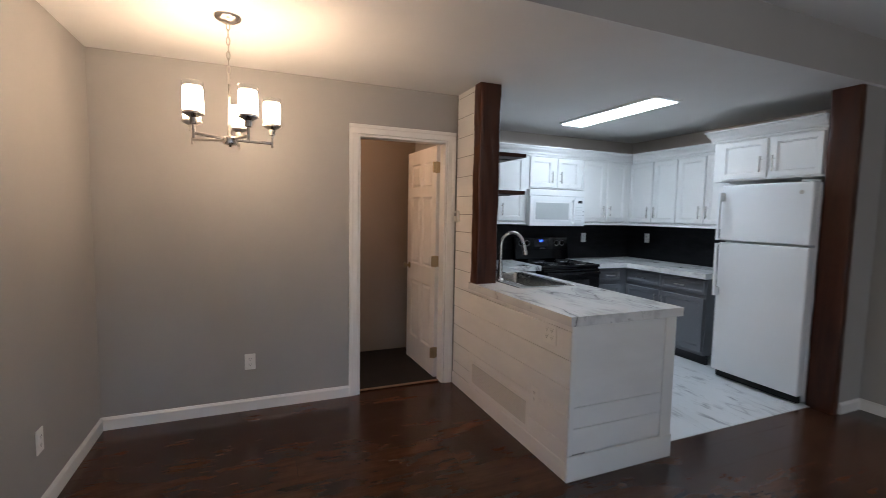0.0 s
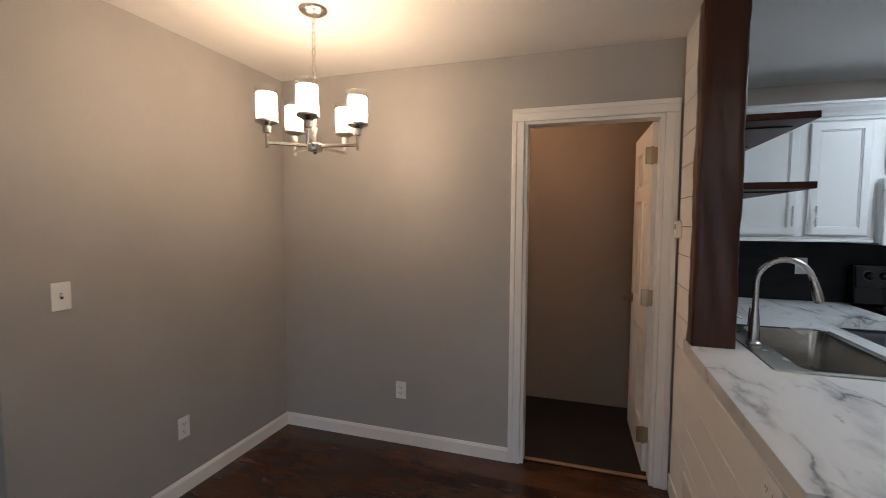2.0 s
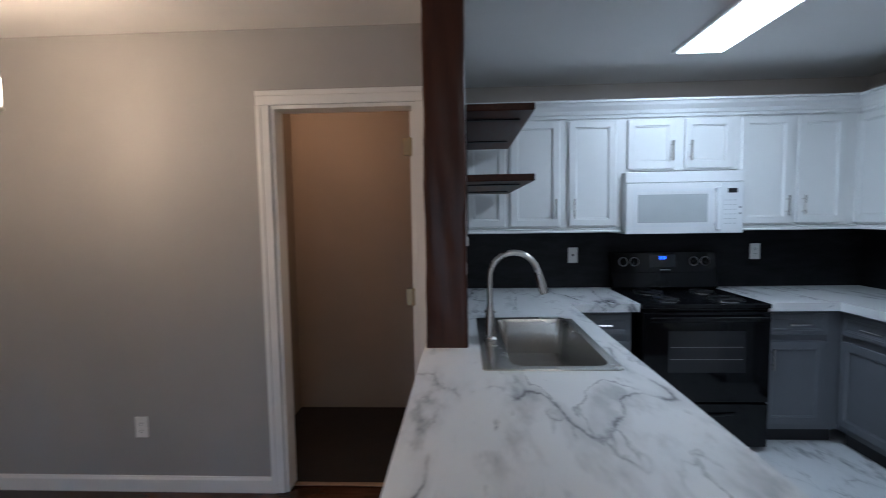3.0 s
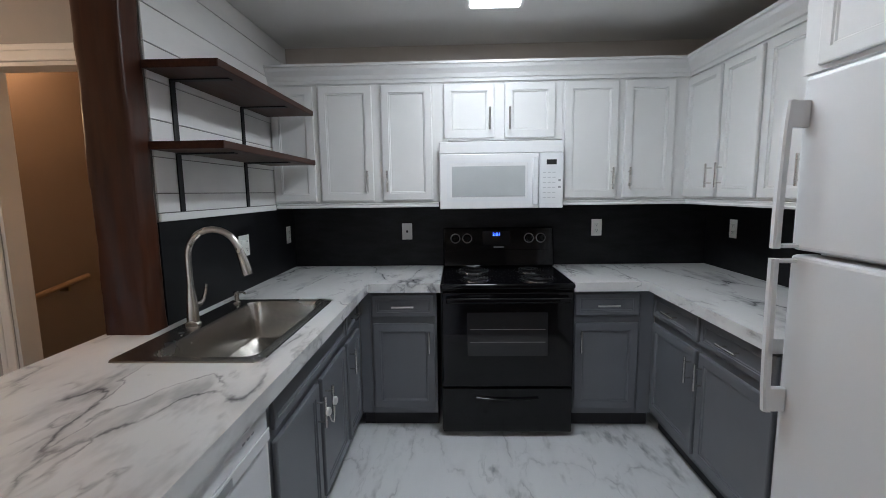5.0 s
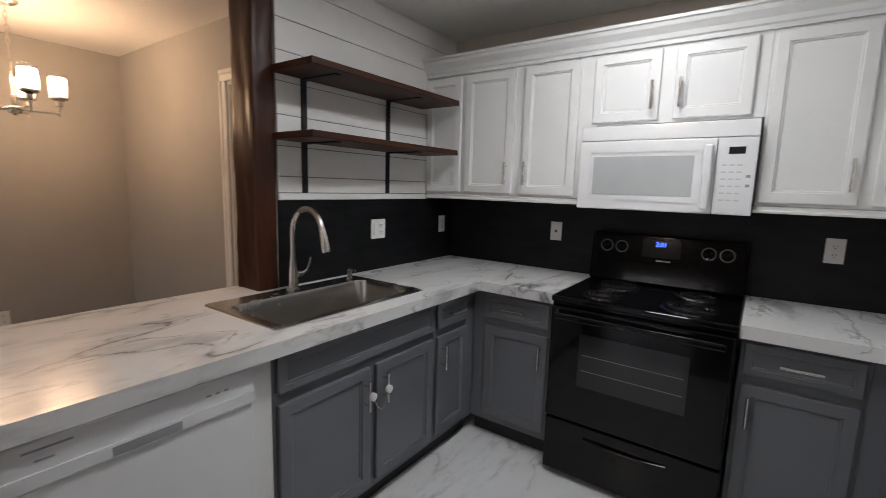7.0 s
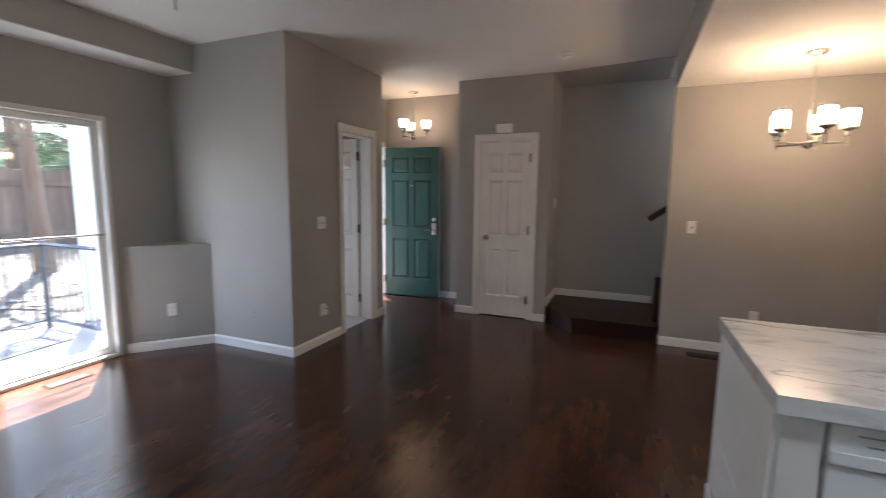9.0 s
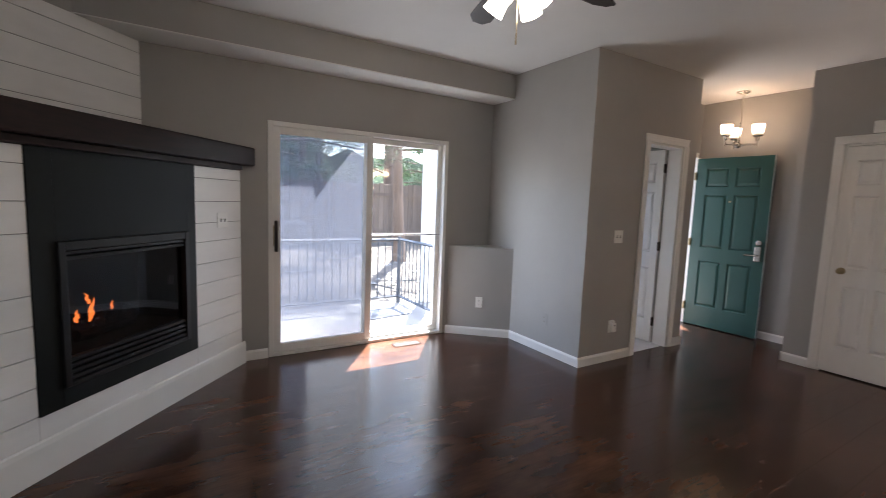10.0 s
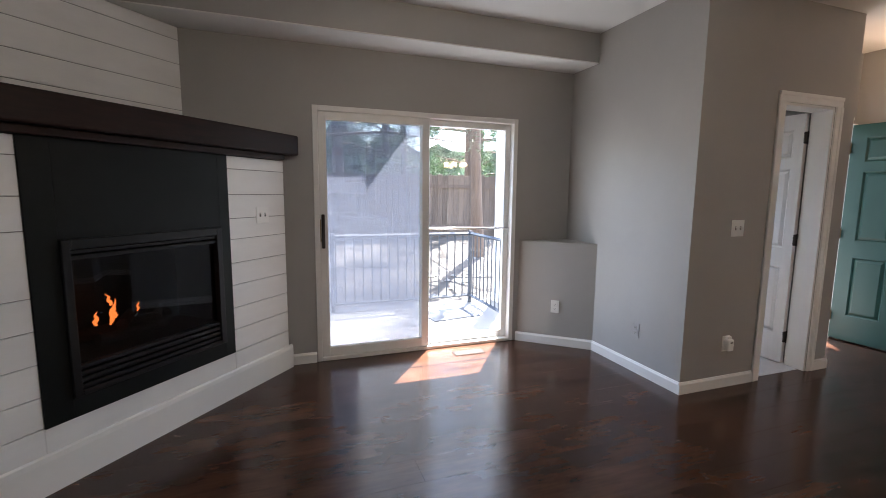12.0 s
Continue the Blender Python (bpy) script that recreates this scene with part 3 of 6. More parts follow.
bmesh.ops.translate(bm, verts=bm.verts, vec=(0, -0.1, 0.0))
part("handrail", bm, STAIR_WOOD, rail)
part("bracket", box(bmesh.new(), -0.02, 0.28, 0.1, 0.05, 0.3, 0.24), BRONZE, rail)
hall_rail = thing("hall_handrail", pose(1.15, 4.35, 0.88), "thin pale wooden handrail on the back hall wall", "handrail")
part("handrail", tube(bmesh.new(), [(0.02, -0.3, -0.03), (0.02, 0.25, 0.05)], 0.018), wood("pale_rail_wood", (0.3, 0.2, 0.12), (0.45, 0.32, 0.2), 0.5), hall_rail, "", True)
part("bracket", box(bmesh.new(), -0.042, 0.1, -0.02, 0.015, 0.12, 0.02), BRASS, hall_rail)
hall_lamp = thing("hall_ceiling_light", pose(1.32, 4.18, H_LOW), "small round warm hall ceiling light, lit", "ceiling light")
part("lamp_base", turned(bmesh.new(), [(0.06, -0.02), (0.07, -0.012), (0.07, -0.0005)]), STEEL, hall_lamp, "", True)
part("lamp_globe", turned(bmesh.new(), [(0.02, -0.09), (0.05, -0.075), (0.062, -0.045), (0.055, -0.0205)]), glow("warm_hall_globe", (1.0, 0.58, 0.32), 8.0), hall_lamp, "", True)

# ---- shiplap boards ----
def boards(parent, lines, make):
    """Boards between successive heights, 4 mm apart, as children of a wall."""
    for lo, hi in zip(lines, lines[1:]):
        part("board", make(lo + 0.002, hi - 0.002), SHIPLAP, parent)


def shiplap_wall(name, b, label):
    ob = part(name, box(bmesh.new(), *b), SEAM)
    return setting(ob, label, "wall")


dining_lap = shiplap_wall("wall_shiplap_dining", (2.2342, 3.542, 0, 2.2349, 3.857, H_LOW - 0.001), "white painted shiplap boards beside the hall door")
boards(dining_lap, [0, 0.105, 0.202, 0.36, 0.515, 0.672, 0.83, 0.985, 1.14, 1.298, 1.44, 1.583, 1.74, 1.897, 2.054, 2.21, 2.367, 2.409],
       lambda a, b: box(bmesh.new(), 2.230, 3.5405, a, 2.2341, 3.839, b, 0.0012))
kitchen_lap = shiplap_wall("wall_shiplap_kitchen", (2.3851, 3.542, 1.33, 2.391, 4.979, H_LOW - 0.001), "white painted shiplap boards behind the open shelves")
boards(kitchen_lap, [1.366, 1.443, 1.583, 1.724, 1.872, 2.006, 2.146, 2.297, 2.409], lambda a, b: box(bmesh.new(), 2.391, 3.545, a, 2.3985, 4.976, b, 0.0012))
rect("shiplap_trim", (2.391, 3.545, 1.332, 2.404, 4.66, 1.364), TRIM, "white painted trim strip under the shiplap", "trim", 0.003)

# ---- peninsula half wall ----
half = shiplap_wall("peninsula_half_wall", (2.246, 2.326, 0, 2.36, 3.54, 0.862), "white painted shiplap half wall of the kitchen peninsula")
boards(half, [0.0, 0.202, 0.36, 0.515, 0.672, 0.83, 0.861], lambda a, b: box(bmesh.new(), 2.230, 2.322, a, 2.2459, 3.54, b, 0.0012))
boards(half, [0.145, 0.29, 0.41, 0.861], lambda a, b: box(bmesh.new(), 2.246, 2.3175, a, 2.904, 2.3255, b, 0.0012))
end_core = part("end_core", box(bmesh.new(), 2.361, 2.326, 0, 2.9845, 2.43, 0.862), CAB_WHITE, half)
part("edge_stile", box(bmesh.new(), 2.231, 2.3135, 0.144, 2.262, 2.3172, 0.861, 0.0012), TRIM, half)
part("corner_stile", box(bmesh.new(), 2.905, 2.311, 0, 2.991, 2.3255, 0.862, 0.002), TRIM, half)
part("end_base", box(bmesh.new(), 2.222, 2.306, 0.0, 2.999, 2.3165, 0.143, 0.003), TRIM, half)
part("side_base", box(bmesh.new(), 2.222, 2.3168, 0.0, 2.2297, 3.84, 0.105, 0.003), TRIM, half)
part("front_stile", box(bmesh.new(), 2.9848, 2.327, 0.0, 2.993, 2.43, 0.862, 0.002), TRIM, half)

# ---- cabinets ----
def panel_front(bm, x0, z0, x1, z1, y, t=0.019, border=0.055, depth=0.007):
    """A framed front with a sunk panel; its face looks to -y."""
    box(bm, x0, y - t, z0, x1, y, z1, 0.006, 2)
    bm.normal_update()
    f = max((f for f in bm.faces if f.normal.y < -0.9), key=lambda f: f.calc_area())
    border = min(border, 0.3 * (z1 - z0), 0.3 * (x1 - x0))
    bmesh.ops.inset_region(bm, faces=[f], thickness=border, depth=0)
    bmesh.ops.inset_region(bm, faces=[f], thickness=0.003, depth=-depth * 0.55)
    bmesh.ops.inset_region(bm, faces=[f], thickness=0.007, depth=0)
    bmesh.ops.inset_region(bm, faces=[f], thickness=0.006, depth=-depth * 0.45)
    return bm


def bar_pull(parent, x, z, y, length, upright=True):
    bm = bmesh.new()
    a, b = ((x, y - 0.032, z - length / 2), (x, y - 0.032, z + length / 2)) if upright else ((x - length / 2, y - 0.032, z), (x + length / 2, y - 0.032, z))
    rod(bm, a, b, 0.0066)
    for k in (-0.31, 0.31):
        px, pz = (x, z + k * length) if upright else (x + k * length, z)
        rod(bm, (px, y, pz), (px, y - 0.032, pz), 0.0042, sides=8)
    part("handle", bm, PULL_METAL, parent, "brushed nickel bar handle", True)


def front(cab, name, x0, z0, x1, z1, mat, pull=None, length=0.13):
    """A door or drawer front on a cabinet, with its handle: pull is (x, z, upright)."""
    d = part(name, panel_front(bmesh.new(), x0, z0, x1, z1, -0.001, border=0.055 if name == "door" else 0.03, depth=0.011 if name == "door" else 0.006), mat, cab)
    if pull:
        bar_pull(d, pull[0], pull[1], -0.02, length, pull[2])
    return d


def base_cabinet(name, m, w, label, fronts, depth=0.565):
    cab = thing(name, m, label, "base cabinet", "grey base cabinets")
    bm = bmesh.new()
    for b in ((0, 0, 0.1, w, 0.02, 0.86), (0, depth - 0.02, 0.1, w, depth, 0.86), (0, 0.02, 0.1, 0.018, depth - 0.02, 0.86), (w - 0.018, 0.02, 0.1, w, depth - 0.02, 0.86), (0.018, 0.02, 0.1, w - 0.018, depth - 0.02, 0.12)):
        box(bm, *b)
    part("body", bm, CAB_GREY, cab)
    part("toe_kick", box(bmesh.new(), 0, 0.05, 0.002, w, 0.08, 0.099), CAB_INSIDE, cab)
    for kind, x0, z0, x1, z1, pull in fronts:
        front(cab, kind, x0, z0, x1, z1, CAB_GREY, pull)
    return cab


GREY_LABEL = "grey painted base cabinet with drawer and framed door"
DR, DO = (0.706, 0.838), (0.138, 0.666)
def one_door(w, hinge_left, pull_at=None):
    x = (w - 0.045) if hinge_left else 0.045
    return [("drawer", 0.012, DR[0], w - 0.012, DR[1], (w / 2, 0.772, False)), ("door", 0.012, DO[0], w - 0.012, DO[1], (x, 0.56, True))]


PEN = lambda y: pose(2.965, y, 0, 0, 0, 90)        # fronts face +x, width runs along +y
NORTH = lambda x: pose(x, 4.405, 0)                  # fronts face -y
EAST = lambda y: pose(4.70, y, 0, 0, 0, -90)        # fronts face -x, width runs along -y
sink_cab = base_cabinet("sink_cabinet", PEN(3.115), 0.905, "grey painted sink cabinet with two child-locked doors",
             [("drawer", 0.013, 0.706, 0.89, 0.848, None), ("door", 0.014, 0.138, 0.445, 0.668, (0.41, 0.56, True)), ("door", 0.482, 0.138, 0.88, 0.668, (0.52, 0.56, True))], 0.55)
lock = thing("child_lock", PEN(3.115) @ pose(0.463, -0.06, 0.565), "white plastic child lock looped over the cabinet handles", "child lock")
part("strap", tube(bmesh.new(), [(-0.045, 0, -0.01), (-0.02, -0.006, -0.06), (0, -0.008, -0.075), (0.022, -0.006, -0.06), (0.05, 0, -0.01)], 0.0024), STEEL, lock, "", True)
for x in (-0.045, 0.05):
    part("clip", turned(bmesh.new(), [(0.017, 0), (0.017, 0.012), (0.01, 0.016)], (x, 0.004, -0.005), 16, pose(0, 0, 0, 90)), PLASTIC, lock, "", True)
base_cabinet("narrow_cabinet", PEN(4.022), 0.30, "narrow grey cabinet with drawer in the inner corner", one_door(0.30, False), 0.55)
base_cabinet("corner_filler", PEN(4.323), 0.08, "plain grey corner filler between base cabinets", [], 0.55)
base_cabinet("corner_filler", NORTH(2.967), 0.066, "plain grey corner filler between base cabinets", [], 0.3)
base_cabinet("base_cabinet", NORTH(3.035), 0.392, GREY_LABEL, one_door(0.392, True))
base_cabinet("base_cabinet", NORTH(4.222), 0.389, GREY_LABEL, one_door(0.389, False))
base_cabinet("corner_filler", NORTH(4.613), 0.085, "plain grey corner filler between base cabinets", [], 0.55)
base_cabinet("base_cabinet", EAST(4.403), 0.496, GREY_LABEL, one_door(0.496, True))
base_cabinet("base_cabinet", EAST(3.905), 0.52, GREY_LABEL, one_door(0.52, False))
dw_filler = thing("cabinet_filler", pose(2.955, 3.072, 0), "white painted filler panel beside the dishwasher", "cabinet panel")
part("panel", box(bmesh.new(), -0.5, -0.042, 0.0, 0.0095, 0.043, 0.86, 0.002), CAB_WHITE, dw_filler)


def wall_cabinet(name, m, w, z0, z1, depth, label, doors, group="white wall cabinets"):
    cab = thing(name, m, label, "wall cabinet", group)
    part("body", box(bmesh.new(), 0, 0, z0, w, depth, z1), CAB_WHITE, cab)
    for x0, x1, hx in doors:
        pull = (hx, z0 + 0.13 + (0 if z1 - z0 > 0.5 else -0.005), True) if hx else None
        front(cab, "door", x0, z0 + 0.012, x1, z1 - 0.022, CAB_WHITE, pull, 0.13)
    return cab


WHITE_LABEL = "white painted wall cabinet with two framed doors"
ZU0, ZU1 = 1.372, 2.105
UPN = lambda x: pose(x, 4.662, 0)
UPE = lambda y: pose(4.968, y, 0, 0, 0, -90)
wall_cabinet("wall_cabinet_end", UPN(2.399), 0.296, ZU0, ZU1, 0.315, "white painted end cabinet panel beside the open shelves", [(0.008, 0.272, None)])
wall_cabinet("wall_cabinet", UPN(2.697), 0.802, ZU0, ZU1, 0.315, WHITE_LABEL, [(0.006, 0.338, 0.305), (0.394, 0.708, 0.428)])
wall_cabinet("microwave_cabinet", UPN(3.501), 0.70, 1.745, ZU1, 0.315, "short white wall cabinet above the microwave", [(-0.024, 0.286, 0.256), (0.346, 0.655, 0.376)])
wall_cabinet("wall_cabinet", UPN(4.203), 0.765, ZU0, ZU1, 0.315, WHITE_LABEL, [(0.01, 0.332, 0.30), (0.37, 0.667, 0.402)])
wall_cabinet("wall_cabinet", UPE(4.70), 0.705, ZU0, ZU1, 0.31, WHITE_LABEL, [(0.022, 0.37, 0.336), (0.396, 0.692, 0.43)])
wall_cabinet("wall_cabinet", UPE(3.993), 0.61, ZU0, ZU1, 0.31, WHITE_LABEL, [(0.012, 0.322, 0.29), (0.346, 0.595, 0.376)])
wall_cabinet("fridge_cabinet", pose(4.668, 3.375, 0, 0, 0, -90), 0.90, 1.785, 2.15, 0.6, "deep white wall cabinet above the refrigerator", [(0.08, 0.48, 0.445), (0.512, 0.885, 0.545)])


def moulding(name, path, profile, mat, label, category):
    """A moulding swept along a plan path with mitred corners; profile rows are (out to the left of the way, height)."""
    pts = [Vector((x, y, 0)) for x, y in path]
    bm = bmesh.new()
    rings = []
    for i, p in enumerate(pts):
        d0 = (p - pts[i - 1]).normalized() if i else (pts[1] - p).normalized()
        d1 = (pts[i + 1] - p).normalized() if i + 1 < len(pts) else d0
        n0, n1 = Vector((-d0.y, d0.x, 0)), Vector((-d1.y, d1.x, 0))
        n = (n0 + n1).normalized()
        n = n / max(0.3, n.dot(n0))
        rings.append([bm.verts.new(p + n * o + Vector((0, 0, z))) for o, z in profile])
    k = len(profile)
    for a, b in zip(rings, rings[1:]):
        for i in range(k):
            bm.faces.new((a[i], a[(i + 1) % k], b[(i + 1) % k], b[i]))
    bm.faces.new(rings[0][::-1])
    bm.faces.new(rings[-1])
    ob = part(name, bm, mat)
    return tagged(ob, label, category)


CROWN = [(0, 0), (0.012, 0), (0.014, 0.018), (0.022, 0.024), (0.028, 0.045), (0.05, 0.072), (0.056, 0.09), (0.066, 0.094), (0.066, 0.108), (0, 0.108)]
moulding("crown_moulding", [(4.9665, 3.384), (4.9665, 4.6605), (2.399, 4.6605)], [(o, ZU1 - 0.01 + z) for o, z in CROWN], CAB_WHITE, "white painted crown moulding above the wall cabinets", "moulding")
moulding("fridge_crown_moulding", [(4.6665, 2.472), (4.6665, 3.377), (4.96, 3.377)], [(o, 2.138 + z) for o, z in CROWN], CAB_WHITE, "white painted crown moulding above the refrigerator cabinet", "moulding")
RAIL = [(0, 0), (0.02, 0), (0.022, 0.008), (0.014, 0.014), (0.016, 0.026), (0, 0.03)]
moulding("light_rail", [(4.97, 3.384), (4.97, 4.664), (4.20, 4.664)], [(o, 1.341 + z) for o, z in RAIL], CAB_WHITE, "white painted light rail under the wall cabinets", "moulding")
moulding("light_rail", [(3.44, 4.664), (2.41, 4.664)], [(o, 1.341 + z) for o, z in RAIL], CAB_WHITE, "white painted light rail under the wall cabinets", "moulding")

# ---- backsplash ----
rect("backsplash_west", (2.3852, 3.545, 0.9152, 2.393, 4.972, 1.331), BACKSPLASH, "black painted backsplash boards", "backsplash")
rect("backsplash_north", (2.393, 4.972, 0.9152, 5.272, 4.979, 1.372), BACKSPLASH, "black painted backsplash boards", "backsplash")
rect("backsplash_east", (5.272, 3.38, 0.9152, 5.279, 4.979, 1.372), BACKSPLASH, "black painted backsplash boards", "backsplash")

# ---- worktops ----
CT0, CT1 = 0.863, 0.915
top = thing("worktop", pose(2.62, 3.3, CT0), "white marble-pattern laminate worktop with grey veins on the peninsula", "worktop")
def slab(name, rects, parent):
    bm = bmesh.new()
    for r in rects:
        box(bm, r[0], r[1], CT0, r[2], r[3], CT1)
    bmesh.ops.remove_doubles(bm, verts=bm.verts, dist=0.0003)
    bmesh.ops.translate(bm, verts=bm.verts, vec=-Vector(parent.matrix_world.translation))
    return part(name, bm, COUNTER, parent)


slab("peninsula_slab", [(2.213, 2.305, 3.036, 3.185), (2.213, 3.185, 2.535, 3.43), (2.385, 3.43, 2.535, 3.935), (2.915, 3.185, 3.036, 3.935), (2.385, 3.935, 3.036, 4.3345), (2.213, 3.43, 2.385, 3.542)], top)
slab("return_slab", [(2.385, 4.335, 3.452, 4.9715)], top)
top = thing("worktop", pose(4.95, 4.2, CT0), "white marble-pattern laminate worktop in the kitchen corner", "worktop")
slab("north_slab", [(4.215, 4.335, 5.272, 4.9715)], top)
slab("east_slab", [(4.63, 3.36, 5.272, 4.3345)], top)

# ---- posts ----
def hewn(bm, x0, y0, x1, y1, h, seed):
    """A hand-hewn timber: rounded corners and shallow hollows all along its faces."""
    r, rings = 0.012, []
    outline = []
    for cx, cy, a0 in ((x1 - r, y1 - r, 0), (x0 + r, y1 - r, 90), (x0 + r, y0 + r, 180), (x1 - r, y0 + r, 270)):
        outline += [(cx + r * math.cos(radians(a0 + 30 * k)), cy + r * math.sin(radians(a0 + 30 * k))) for k in range(4)]
    pts = []
    for i, (px, py) in enumerate(outline):
        qx, qy = outline[(i + 1) % len(outline)]
        n = max(1, int(math.hypot(qx - px, qy - py) / 0.02))
        pts += [(px + (qx - px) * k / n, py + (qy - py) * k / n) for k in range(n)]
    cx, cy = (x0 + x1) / 2, (y0 + y1) / 2
    rows = int(h / 0.03)
    for j in range(rows + 1):
        z = h * j / rows
        ring_ = []
        for px, py in pts:
            d = 0.0016 * math.sin(px * 70 + z * 9 + seed) + 0.0014 * math.sin(py * 85 - z * 14 + 2 * seed) + 0.001 * math.sin(px * 40 - py * 55 + z * 31 + seed) + 0.0007 * math.sin(z * 67 + px * 110 + 3 * seed)
            k = Vector((px - cx, py - cy, 0))
            k.normalize()
            ring_.append(bm.verts.new((px + k.x * (d - 0.003), py + k.y * (d - 0.003), z)))
        rings.append(ring_)
    for lo, hi in zip(rings, rings[1:]):
        for i in range(len(pts)):
            bm.faces.new((lo[i], lo[(i + 1) % len(pts)], hi[(i + 1) % len(pts)], hi[i]))
    bm.faces.new(rings[0][::-1])
    bm.faces.new(rings[-1])
    return bm


post = thing("wood_post", pose(2.31, 3.485, CT1), "dark stained wooden post standing on the worktop", "post", "dark wooden posts")
part("post_body", hewn(bmesh.new(), -0.088, -0.058, 0.088, 0.055, H_LOW - CT1 - 0.001, 1.3), POST_WOOD, post, "", True)
post = thing("wood_post", pose(4.66, 2.375, 0), "dark stained wooden post from floor to ceiling beside the refrigerator", "post", "dark wooden posts")
part("post_body", hewn(bmesh.new(), -0.022, -0.1, 0.0395, 0.096, H_LOW - 0.001, 4.1), POST_WOOD, post, "", True)

# ---- open shelves ----
for z in (1.9, 1.607):
    sh = thing("open_shelf", pose(2.4, 4.06, z), "dark stained wooden shelf on black metal brackets", "shelf", "open wooden shelves")
    part("shelf_board", box(bmesh.new(), 0.0, -0.545, 0.0, 0.288, 0.54, 0.03, 0.004, 2), SHELF_WOOD, sh)
    for y in (-0.37, 0.22):
        bm = box(bmesh.new(), 0.0, y - 0.016, -0.24 if z < 1.7 else -0.26, 0.006, y + 0.016, -0.0005, 0.001)
        box(bm, 0.006, y - 0.016, -0.0065, 0.245, y + 0.016, -0.0005, 0.001)
        part("bracket", bm, BLACK_MATTE, sh)

# ---- sink and tap ----
def ring(bm, x0, y0, x1, y1, r, z, n=5):
    out = []
    for cx, cy, a0 in ((x1 - r, y1 - r, 0), (x0 + r, y1 - r, 90), (x0 + r, y0 + r, 180), (x1 - r, y0 + r, 270)):
        for k in range(n + 1):
            a = radians(a0 + 90 * k / n)
            out.append(bm.verts.new((cx + r * math.cos(a), cy + r * math.sin(a), z)))
    return out


def loft(bm, rings, cap=True):
    for a, b in zip(rings, rings[1:]):
        for i in range(len(a)):
            j = (i + 1) % len(a)
            bm.faces.new((a[i], a[j], b[j], b[i]))
    if cap:
        bm.faces.new(rings[-1])
    return bm


sink = thing("kitchen_sink", pose(0, 0, 0), "drop-in brushed steel kitchen sink", "sink")
bm = bmesh.new()
X0, Y0, X1, Y1 = 2.445, 3.153, 2.942, 3.966
loft(bm, [ring(bm, X0, Y0, X1, Y1, 0.02, CT1 + 0.0005), ring(bm, X0 + 0.002, Y0 + 0.002, X1 - 0.002, Y1 - 0.002, 0.02, CT1 + 0.005), ring(bm, X0 + 0.012, Y0 + 0.012, X1 - 0.012, Y1 - 0.012, 0.02, CT1 + 0.006),
          ring(bm, 2.548, 3.195, 2.906, 3.926, 0.05, CT1 + 0.004), ring(bm, 2.553, 3.2, 2.901, 3.921, 0.05, CT1 - 0.012), ring(bm, 2.568, 3.215, 2.888, 3.906, 0.05, CT1 - 0.17),
          ring(bm, 2.60, 3.25, 2.856, 3.87, 0.04, CT1 - 0.185), ring(bm, 2.70, 3.52, 2.76, 3.6, 0.02, CT1 - 0.19)])
part("basin", bm, SINK_STEEL, sink, "", True)
part("drain", turned(bmesh.new(), [(0.045, 0), (0.045, 0.003), (0.03, 0.004), (0.028, 0.001)], (2.73, 3.56, CT1 - 0.19), 20), CHROME, sink, "", True)
tap = thing("kitchen_tap", pose(2.495, 3.545, CT1 + 0.0065), "brushed nickel pull-down kitchen tap", "tap")
arc = [(0, 0, 0.1), (0, 0, 0.25)] + [(0.105 - 0.105 * math.cos(radians(a)), 0, 0.275 + 0.105 * math.sin(radians(a))) for a in range(0, 166, 15)]
part("spout", tube(bmesh.new(), arc, 0.0125, 14), STEEL, tap, "", True)
part("tap_base", turned(bmesh.new(), [(0.03, 0), (0.03, 0.006), (0.024, 0.012), (0.021, 0.09), (0.014, 0.15), (0.0126, 0.16)], sides=20), STEEL, tap, "", True)
part("spray_head", tube(bmesh.new(), [(0.206, 0, 0.305), (0.215, 0, 0.275), (0.232, 0, 0.215), (0.236, 0, 0.2)], [0.013, 0.0165, 0.021, 0.019], 16), STEEL, tap, "", True)
part("lever", tube(bmesh.new(), [(0, 0.015, 0.07), (0, 0.05, 0.072), (0.004, 0.075, 0.085), (0.008, 0.088, 0.12), (0.01, 0.092, 0.145)], [0.016, 0.014, 0.008, 0.0065, 0.005]), STEEL, tap, "", True)
soap = thing("soap_dispenser", pose(2.50, 3.89, CT1 + 0.0065), "small brushed nickel soap dispenser on the sink rim", "soap dispenser")
part("pump", turned(bmesh.new(), [(0.017, 0), (0.017, 0.004), (0.011, 0.01), (0.011, 0.035), (0.014, 0.04), (0.014, 0.055), (0.006, 0.058)], sides=16), STEEL, soap, "", True)
part("nozzle", tube(bmesh.new(), [(0, 0, 0.05), (0.03, 0, 0.052), (0.045, 0, 0.044)], 0.005), STEEL, soap, "", True)

# ---- range ----
stove = thing("range", pose(3.4555, 4.31, 0), "black freestanding electric coil range", "range")
W = 0.755
part("body", box(bmesh.new(), 0.0, 0.02, 0.03, W, 0.655, 0.885, 0.003), BLACK_GLOSS, stove)
for x in (0.04, W - 0.04):
    part("foot", box(bmesh.new(), x - 0.02, 0.05, 0.004, x + 0.02, 0.09, 0.03), BLACK_MATTE, stove)
top = part("cooktop", box(bmesh.new(), -0.002, -0.005, 0.8855, W + 0.002, 0.60, 0.915, 0.008, 3), BLACK_GLOSS, stove)
oven = part("oven_door", box(bmesh.new(), 0.006, -0.012, 0.315, W - 0.006, 0.0195, 0.868, 0.006, 2), BLACK_GLOSS, stove)
bm = bmesh.new()
box(bm, 0.15, -0.0145, 0.50, W - 0.15, -0.0125, 0.755)
part("oven_window", bm, OVEN_GLASS, oven)
